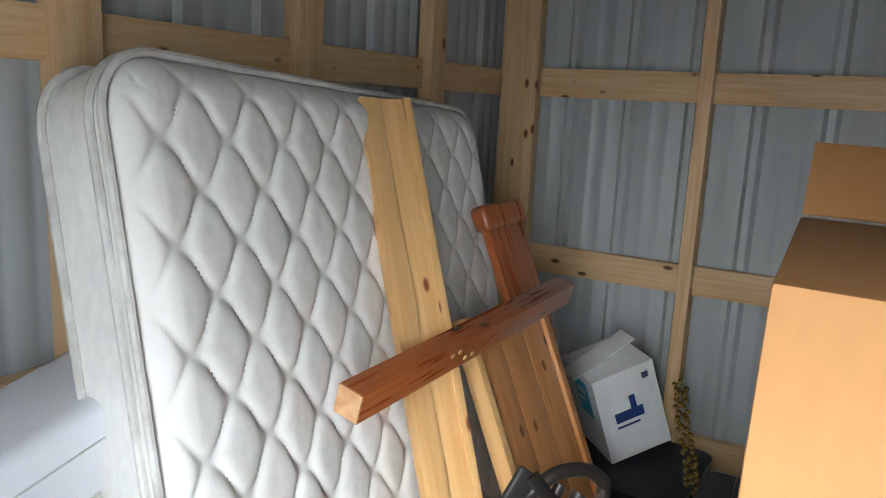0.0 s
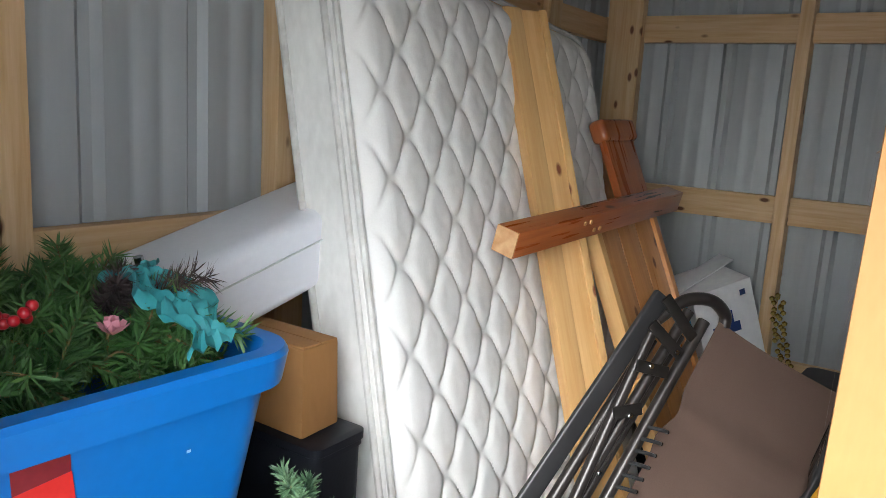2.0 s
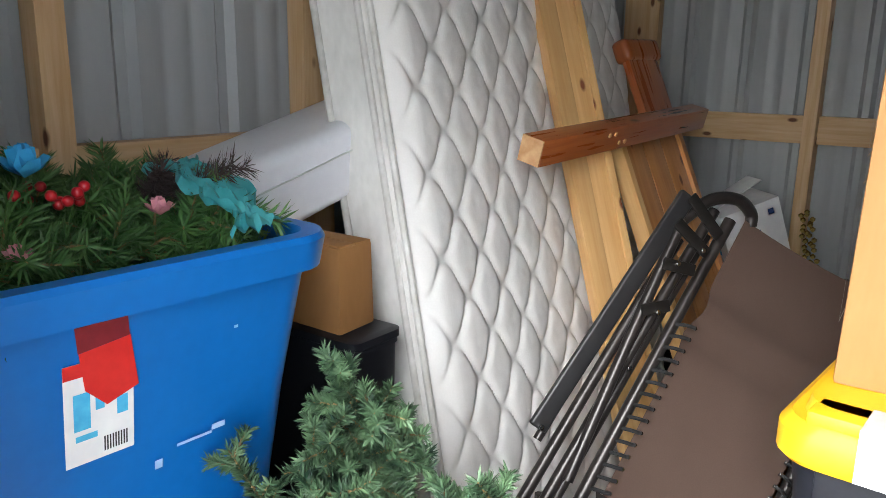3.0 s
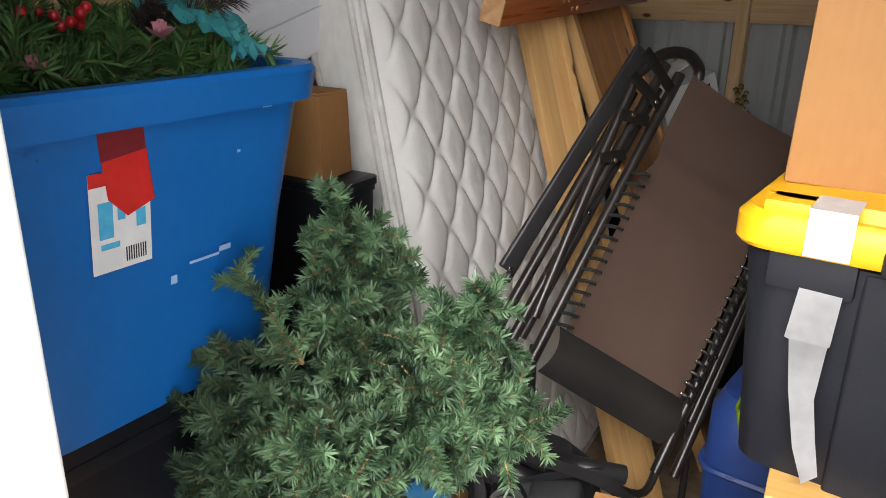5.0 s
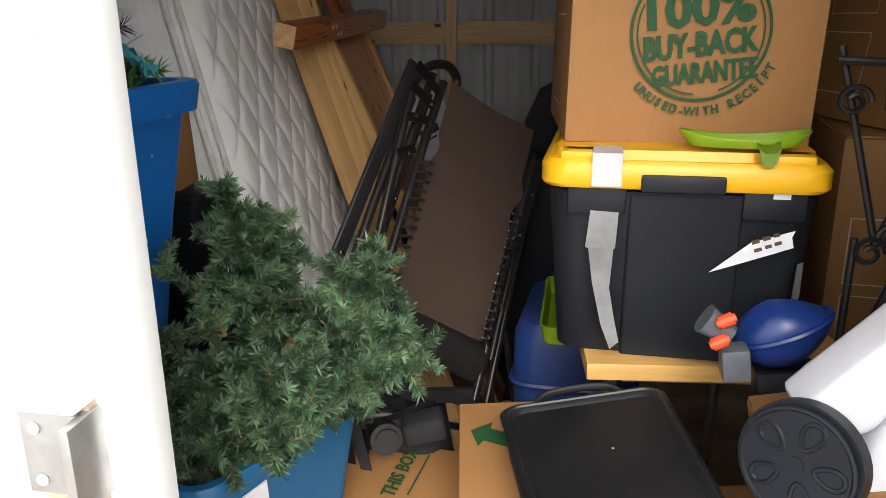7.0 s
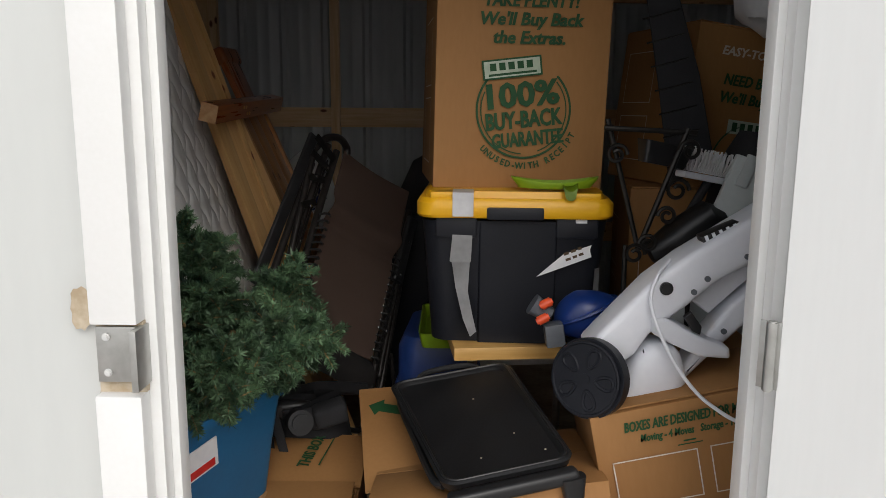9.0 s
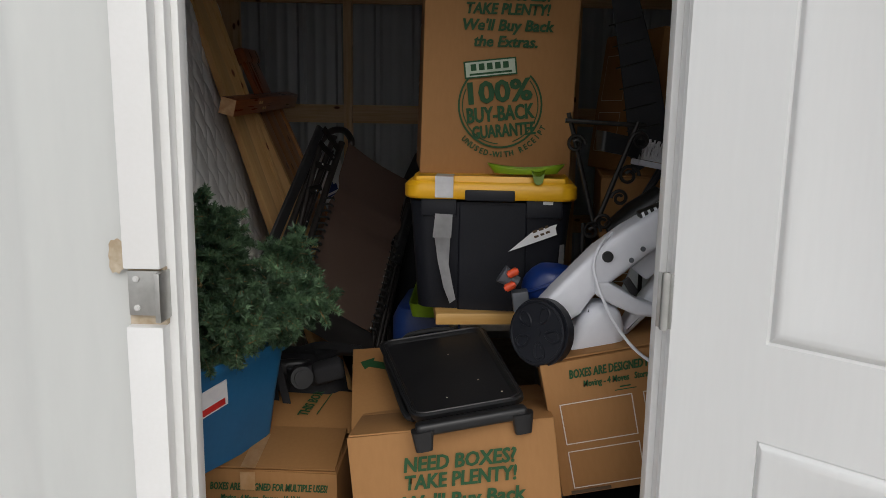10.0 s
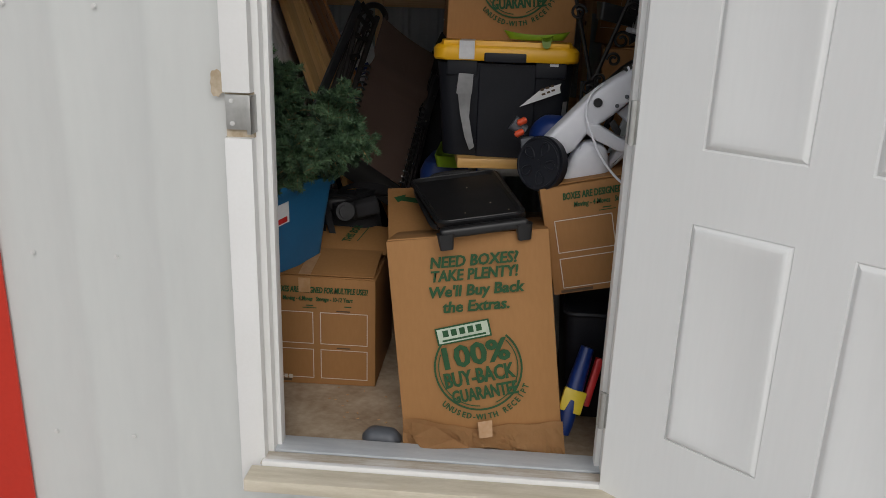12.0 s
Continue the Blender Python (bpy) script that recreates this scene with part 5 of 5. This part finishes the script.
part("bag", loft([(0.0, 0.10, 0.08, 0.03), (0.08, 0.17, 0.12, 0.05), (0.2, 0.15, 0.11, 0.04), (0.24, 0.08, 0.06, 0.02)]), M["blackcloth"], sb, "", pose(0, 0, 0, 0, 20, 0))
st = thing("storage_crate", pose(0.31, 2.17, 0), "dark crate in the back of the unit", "crate")
part("body", loft([(0, 0.34, 0.34, 0.03), (0.92, 0.38, 0.38, 0.03)]), M["black_tote"], st)

# ---- straps, bag and cardboard behind the low box ----
bg = thing("strap_bag", pose(0.012, 0.945, 0.03), "black nylon bag with loose straps on the boxes", "bag")
part("body", loft([(-0.03, 0.34, 0.16, 0.06), (0.28, 0.36, 0.18, 0.06), (0.50, 0.30, 0.14, 0.06), (0.54, 0.2, 0.08, 0.04)]), M["blackcloth"], bg)
for k, pts in enumerate([[(-0.14, -0.06, 0.58), (-0.05, -0.1, 0.56), (0.0, -0.1, 0.50), (-0.01, -0.12, 0.40)], [(-0.12, -0.08, 0.50), (0.02, -0.12, 0.52), (0.10, -0.10, 0.55), (0.18, -0.06, 0.57)], [(0.02, -0.10, 0.57), (0.10, -0.13, 0.60), (0.2, -0.1, 0.58), (0.24, -0.05, 0.52)], [(-0.05, -0.1, 0.62), (-0.04, -0.12, 0.5), (-0.03, -0.13, 0.40)]]):
    path = smooth_path(pts, 6)
    vs, fs = [], []
    for i, p in enumerate(path):
        vs += [p + Vector((0.008, 0, 0.012)), p - Vector((0.008, 0, 0.012))]
        if i:
            fs.append((2 * i - 2, 2 * i - 1, 2 * i + 1, 2 * i))
    s_ = raw(vs, fs)
    bmesh.ops.solidify(s_, geom=s_.faces[:], thickness=0.003)
    part("strap", s_, M["blackcloth"], bg)
pk = bmesh.new()
bmesh.ops.create_icosphere(pk, subdivisions=4, radius=1.0)
for v in pk.verts:
    v.co *= 1 + 0.28 * noise.noise(v.co * 1.6) + 0.10 * noise.noise(v.co * 5)
    v.co = Vector((v.co.x * 0.085, v.co.y * 0.04, v.co.z * 0.030))
part("pouch", pk, M["blackcloth"], bg, "rumpled black pouch", pose(0.06, -0.09, 0.50, 0, 12, 0))
part("case", disc(0.034, 0.075, 20, 0.010), M["black"], bg, "round black case", pose(0.045, -0.135, 0.50, 78, 0, 24))
part("case", box(-0.045, 0.045, -0.03, 0.03, -0.028, 0.028, 0.014, 3), M["blackcloth"], bg, "", pose(0.125, -0.11, 0.515, 8, -12, 15))
part("roll", tube(smooth_path([(-0.11, -0.09, 0.50), (-0.05, -0.11, 0.522), (0.03, -0.10, 0.53), (0.08, -0.08, 0.515)], 5), 0.017, 10), M["black"], bg)
part("roll", tube(smooth_path([(0.08, -0.05, 0.55), (0.15, -0.06, 0.565), (0.21, -0.02, 0.55)], 5), 0.018, 10), M["black"], bg)
part("wide_strap", box(-0.012, 0.012, -0.002, 0.002, -0.16, 0.0, 0.001), M["blackcloth"], bg, "", pose(-0.03, -0.125, 0.55, -6, -14, 0))
part("buckle", box(-0.04, 0.0, -0.125, -0.11, 0.505, 0.535, 0.004), M["black"], bg, "grey plastic buckle")

# ---- white machine on the tilted box ----
wm = thing("white_machine", pose(0.748, 0.412, 0.819), "white plastic exercise machine part with a black wheel", "appliance")
part("beam", plate([(-0.02, 0.056), (0.012, 0.093), (0.107, 0.197), (0.171, 0.247), (0.326, 0.346), (0.42, 0.40), (0.42, 0.31), (0.326, 0.247), (0.235, 0.197), (0.18, 0.147), (0.112, 0.093), (0.08, 0.043), (0.053, 0.025)], -0.04, 0.06, 0.016), M["white_plastic"], wm, "long white moulded beam")
part("web", plate([(0.107, 0.125), (0.139, 0.125), (0.207, 0.088), (0.267, 0.066), (0.269, 0.043), (0.207, 0.047), (0.144, 0.075), (0.112, 0.093)], -0.05, 0.02, 0.008), M["white_plastic"], wm)
part("lower_beam", plate([(0.185, 0.002), (0.207, 0.047), (0.28, 0.147), (0.40, 0.247), (0.40, 0.188), (0.317, 0.111), (0.235, 0.029), (0.194, -0.016)], -0.01, 0.06, 0.012), M["white_plastic"], wm)
part("spar", plate([(0.20, 0.15), (0.24, 0.19), (0.36, 0.27), (0.40, 0.26), (0.30, 0.18), (0.24, 0.12)], 0.01, 0.05, 0.006), M["white_plastic"], wm)
part("motor_cover", plate([(0.08, 0.038), (0.116, 0.075), (0.171, 0.061), (0.189, 0.002), (0.18, -0.053), (0.08, -0.085), (0.039, -0.062)], -0.055, 0.05, 0.028), M["white_plastic"], wm, "rounded white cover")
part("hole", plate([(0.171, 0.129), (0.185, 0.14), (0.207, 0.11), (0.205, 0.093), (0.19, 0.1)], -0.052, -0.04, 0.002), M["black"], wm, "black opening")
wheel = part("wheel", disc(0.080, 0.042, 40, 0.008), M["black_tote"], wm, "dark grey moulded wheel", Matrix.Translation((-0.012, -0.062, 0.006)) @ Vector((-0.62, -0.77, 0.16)).to_track_quat("Z", "Y").to_matrix().to_4x4())
part("rim", tube([(0.072 * math.cos(a), 0.072 * math.sin(a), 0.020) for a in [2 * math.pi * i / 32 for i in range(32)]], 0.004, 6, True), M["black_tote"], wheel)
part("hub", disc(0.014, 0.045, 16, 0.003), M["black_tote"], wheel)
for i in range(5):
    part("boss", tube([(0.043 + 0.019 * math.cos(a), (0.012 + 0.004 * math.cos(a)) * math.sin(a), 0.020) for a in [2 * math.pi * k / 18 for k in range(18)]], 0.004, 6, True), M["black_tote"], wheel, "", pose(0, 0, 0, 0, 0, 72 * i))
    part("spoke", box(0.02, 0.066, -0.007, 0.007, -0.022, -0.014, 0.004), M["black_tote"], wheel, "", pose(0, 0, 0, 0, 0, 72 * i))
for x, z, r in ((0.135, 0.185, 0.013),):
    part("knob", disc(r, 0.012, 20, 0.002), M["black"], wm, "", pose(x, -0.042, z, 90))
vent = part("vent", box(0.20, 0.28, -0.012, 0.03, 0.14, 0.165, 0.004), M["black"], wm, "black slotted vent", pose(0.0, -0.006, 0.052) @ pose(0.09, 0, 0, 0, -24, 0))
for i in range(5):
    part("slat", box(0.205 + 0.015 * i, 0.211 + 0.015 * i, -0.016, -0.012, 0.14, 0.165, 0), M["white_plastic"], vent)
for x, z in ((0.19, 0.178), (0.215, 0.205), (0.29, 0.25), (0.265, 0.09), (0.335, 0.165), (0.235, 0.055)):
    part("screw_hole", disc(0.006, 0.004, 10), M["toy_grey"], wm, "", pose(x, -0.013 if z < 0.17 else -0.042, z, 90))
part("cable", tube(smooth_path([(0.15, 0.0, 0.235), (0.115, -0.045, 0.21), (0.103, -0.055, 0.16), (0.125, -0.075, 0.09), (0.165, -0.09, 0.02), (0.215, -0.11, -0.03), (0.29, -0.13, -0.062), (0.42, -0.13, -0.05)], 8), 0.004, 8), M["white_plastic"], wm, "white power cord")

# ---- blue toy with orange tips ----
by = thing("toy_blaster", pose(0.728, 0.668, 0.775, 0, -8, 0), "dark blue plastic toy with orange and grey parts", "toy")
dome = bmesh.new()
bmesh.ops.create_icosphere(dome, subdivisions=4, radius=1.0)
for v in dome.verts:
    x, y, z = v.co
    ridge = 0.06 * math.exp(-(y * 5) ** 2) if z > 0 else 0.0
    v.co = Vector((0.078 * x, 0.052 * y, (0.056 if z > 0 else 0.060) * z * (1 - 0.35 * max(0.0, x)) * (1 + ridge)))
part("shell", dome, M["toy_blue"], by, "", pose(0.066, 0.01, 0.088, 0, -16, 0))
part("shell_rim", tube([(0.080 * math.cos(a), 0.054 * math.sin(a), 0.0) for a in [2 * math.pi * k / 28 for k in range(28)]], 0.005, 6, True), M["toy_blue"], by, "", pose(0.066, 0.01, 0.094, 0, -16, 0))
part("grey_block", box(-0.04, 0.005, -0.055, -0.01, 0.03, 0.085, 0.006), M["toy_grey"], by)
part("clear_cup", loft([(0, 0.035, 0.035, 0.014), (0.05, 0.05, 0.045, 0.018)]), M["toy_grey"], by, "", pose(-0.022, -0.03, 0.105, 0, -50, 0))
for x, z in ((-0.050, 0.140), (-0.062, 0.104)):
    part("tip", disc(0.011, 0.032, 16, 0.004), M["orange"], by, "orange tip", pose(x + 0.02, -0.055, z, 0, 70, 0))
part("base", box(0.02, 0.12, -0.01, 0.05, -0.22, 0.02, 0.006), M["black_tote"], by)

# ---- right side of the unit ----
def far_box(m, w, d, h, label):
    o = carton("moving_box", m, w, d, h, label, [], 0.003)
    part("frames", bars_bm(outline(0.03, 0.06, 0.20, 0.2) + outline(0.03, 0.24, 0.20, 0.4)), M["pale_ink"], o, "", pose(-0.0065, d - 0.02, 0, 90, 0, -90), False)
    return o


r1 = far_box(pose(0.972, 1.150, 0, 0, 0, -8), 0.45, 0.45, 0.60, "cardboard moving box stacked under another")
r2 = far_box(pose(0.985, 1.145, 0.606, 0, 0, -6), 0.45, 0.45, 0.52, "cardboard moving box with faint marker writing")
panel_print(r2, FRONT, 0.45, 0.5, False)
each("writing_bar", ([(0.10, 0.33, 0.112, 0.38), (0.125, 0.335, 0.15, 0.36), (0.16, 0.335, 0.185, 0.362), (0.195, 0.337, 0.215, 0.36)]), M["dark_ink"], r2, "", FRONT, False)
r3 = far_box(pose(1.105, 1.13, 1.135, 0, 7, 16), 0.46, 0.42, 0.47, "printed cardboard moving box on top of the stack")
part("print", text_bm([("EASY-TO-", 0.16, 0.40, 0.024, 0.16, 0.2)]), M["pale_ink"], r3, "pale printed lettering", FRONT, False)
part("print", text_bm([("NEED BOXES?", 0.22, 0.32, 0.03, 0.24, 0.2), ("We'll Buy Back", 0.22, 0.27, 0.03, 0.25, 0.2)]), M["green_ink"], r3, "green printed lettering", FRONT, False)
part("badge", bars_bm([(0.14, 0.17, 0.30, 0.21)]), M["mint_ink"], r3, "", FRONT, False)
each("badge_bar", ([(0.155 + 0.027 * i, 0.177, 0.172 + 0.027 * i, 0.203) for i in range(5)]), M["green_ink"], r3, "", FRONT @ pose(0, 0, 0.0006), False)
part("seal", annulus(0.115, 0.12, 100, 260), M["green_ink"], r3, "", FRONT @ pose(0.22, 0.08, 0), False)
far_box(pose(1.312, 1.345, 0, 0, 0, -8), 0.46, 0.42, 1.125, "tall plain cardboard box in the stack")

fs_ = thing("plant_stand", pose(0.915, 0.66, 0.09), "black wrought-iron scroll plant stand", "plant stand")
for x, y in ((-0.05, 0.0), (0.12, 0.05)):
    part("leg", tube([(x, y, -0.09), (x, y, 0.95)], 0.006), M["iron"], fs_)
part("bar", tube([(-0.02, 0.0, 0.94), (0.08, 0.0, 1.22)], 0.007), M["iron"], fs_)
part("bar", tube([(-0.02, 0.0, 0.94), (-0.10, 0.02, 1.24)], 0.006), M["iron"], fs_)
part("bar", tube([(-0.11, 0.0, 1.22), (0.10, 0.0, 1.21)], 0.006), M["iron"], fs_)


def scroll(c, r, turns=1.4, flip=1):
    pts = []
    for i in range(26):
        a = turns * 2 * math.pi * i / 25
        q = r * (1 - 0.7 * i / 25)
        pts.append((c[0] + flip * q * math.cos(a), c[1], c[2] + q * math.sin(a)))
    return tube(pts, 0.0045, 6)


for c, r, fl in (((-0.03, -0.01, 0.93), 0.025, 1), ((0.0, -0.01, 0.955), 0.022, -1), ((0.06, -0.01, 1.08), 0.028, 1), ((0.085, -0.01, 1.17), 0.025, -1), ((0.04, -0.01, 1.02), 0.022, -1), ((-0.08, 0.0, 1.16), 0.025, 1)):
    part("scroll", scroll(c, r, 1.4, fl), M["iron"], fs_)

lamp = thing("desk_tray", pose(1.045, 1.0, 1.145, 0, 0, -12), "black mesh desk tray stood on end against the boxes", "tray")
part("tray", plate([(0.01, 0.0), (0.12, 0.08), (0.07, 0.30), (0.0, 0.52), (-0.08, 0.52), (-0.03, 0.25)], -0.012, 0.012, 0.004), M["blackcloth"], lamp)
for i in range(7):
    z = 0.06 + 0.062 * i
    x = 0.045 - 0.014 * i
    part("wire", tube([(x - 0.045, -0.016, z + 0.01), (x + 0.05, -0.016, z + 0.035)], 0.0022, 6), M["iron"], lamp)

brm = thing("broom", frame_of((1.0, 0.745, 1.205), (1.13, 0.80, 1.18), (-0.064, -0.065, 1.034)), "white-bristled push broom lying across the pile", "broom")
part("head", box(0.01, 0.165, -0.02, 0.02, -0.010, 0.006, 0.004), M["white_plastic"], brm)
part("dark_bristles", loft([(0.008, 0.12, 0.035, 0.01), (0.06, 0.14, 0.05, 0.01)]), M["black"], brm, "", pose(-0.05, 0, 0))
bz = bmesh.new()
for i in range(22):
    for j in range(3):
        x = 0.03 + 0.006 * i
        add(bz, tube([(x, -0.012 + 0.012 * j, 0.008), (x + rng.uniform(-0.008, 0.014), -0.018 + 0.018 * j, 0.062 + rng.uniform(-0.006, 0.006))], 0.0022, 4))
part("bristles", bz, M["bristle"], brm, "white nylon bristles")
part("handle", tube([(0.10, 0, -0.01), (0.07, 0.03, -0.14), (-0.02, 0.12, -1.1)], 0.011), M["black"], brm)
cg = thing("car_seat", pose(1.20, 0.83, 0.0), "black padded seat beside a pale grey plastic panel", "seat")
part("cushion", loft([(0.0, 0.28, 0.20, 0.05), (0.9, 0.30, 0.22, 0.06), (1.2, 0.26, 0.16, 0.06), (1.30, 0.18, 0.1, 0.04)]), M["blackcloth"], cg, "", pose(-0.07, 0.05, 0.0, 0, 7, 0))
hd = loft([(0.0, 0.05, 0.07, 0.02), (0.08, 0.10, 0.10, 0.04), (0.17, 0.12, 0.10, 0.04), (0.20, 0.06, 0.06, 0.03)])
part("headrest", hd, M["black"], cg, "curved black plastic shell", pose(-0.25, -0.07, 1.0, 0, 62, 0))
gp = thing("panel", pose(0.685, 0.735, 0.0, 0, 20, 0), "pale grey ribbed plastic panel leaning on the seat", "panel")
part("sheet", box(0.0, 0.26, 0.0, 0.02, 0.0, 1.33, 0.006), M["grey_panel"], gp)
for i in range(3):
    part("notch", box(0.02 + 0.08 * i, 0.05 + 0.08 * i, -0.008, -0.001, 1.26, 1.338, 0.003), M["grey_panel"], gp)
wp = thing("pillow_bag", pose(1.42, 1.12, 1.545), "white plastic sack on top of the pile", "bag")
wk = bmesh.new()
bmesh.ops.create_icosphere(wk, subdivisions=4, radius=0.17)
for v in wk.verts:
    v.co *= 1 + 0.22 * noise.noise(v.co * 9) + 0.1 * noise.noise(v.co * 25)
part("sack", wk, M["paper"], wp, "", pose(0, 0, 0.17))
# ---- floor bits near the threshold ----
tg = thing("toy_water_gun", frame_of((0.838, 0.20, 0.035), (0.937, 0.315, 0.39), (0.026, -0.956, 0.356)), "blue, yellow and red plastic toy water gun standing", "toy")
part("barrel", loft([(0, 0.06, 0.05, 0.02), (0.03, 0.07, 0.055, 0.022), (0.16, 0.06, 0.05, 0.02), (0.27, 0.045, 0.04, 0.018)]), M["toy_blue"], tg, "", pose(0, 0, 0, 0, 90, 0))
part("label", box(0.07, 0.14, -0.036, 0.032, 0.012, 0.032, 0.004), M["toy_yellow"], tg, "yellow panel")
part("stripe", box(0.10, 0.25, -0.055, -0.034, -0.02, 0.02, 0.006), M["toy_red"], tg, "red side grip")
bl = thing("plastic_pod", pose(0.302, 0.150, 0, 0, 0, -6), "clear grey plastic blister pack on the floor", "package")
part("dome", loft([(0.001, 0.12, 0.07, 0.034), (0.012, 0.12, 0.07, 0.034), (0.03, 0.09, 0.05, 0.024), (0.036, 0.05, 0.025, 0.012)]), M["toy_grey"], bl)
ph = thing("floor_debris", pose(0, 0, 0), "crumbs and wood chips on the floor", "debris", "", "stuff")
dbm = bmesh.new()
for i in range(40):
    add(dbm, box(-0.004, 0.004, -0.002, 0.002, 0, 0.002, 0), pose(rng.uniform(0.06, 0.9), rng.uniform(0.11, 0.5), 0.0005, 0, 0, rng.uniform(0, 180)))
part("chips", dbm, M["endgrain"], ph)
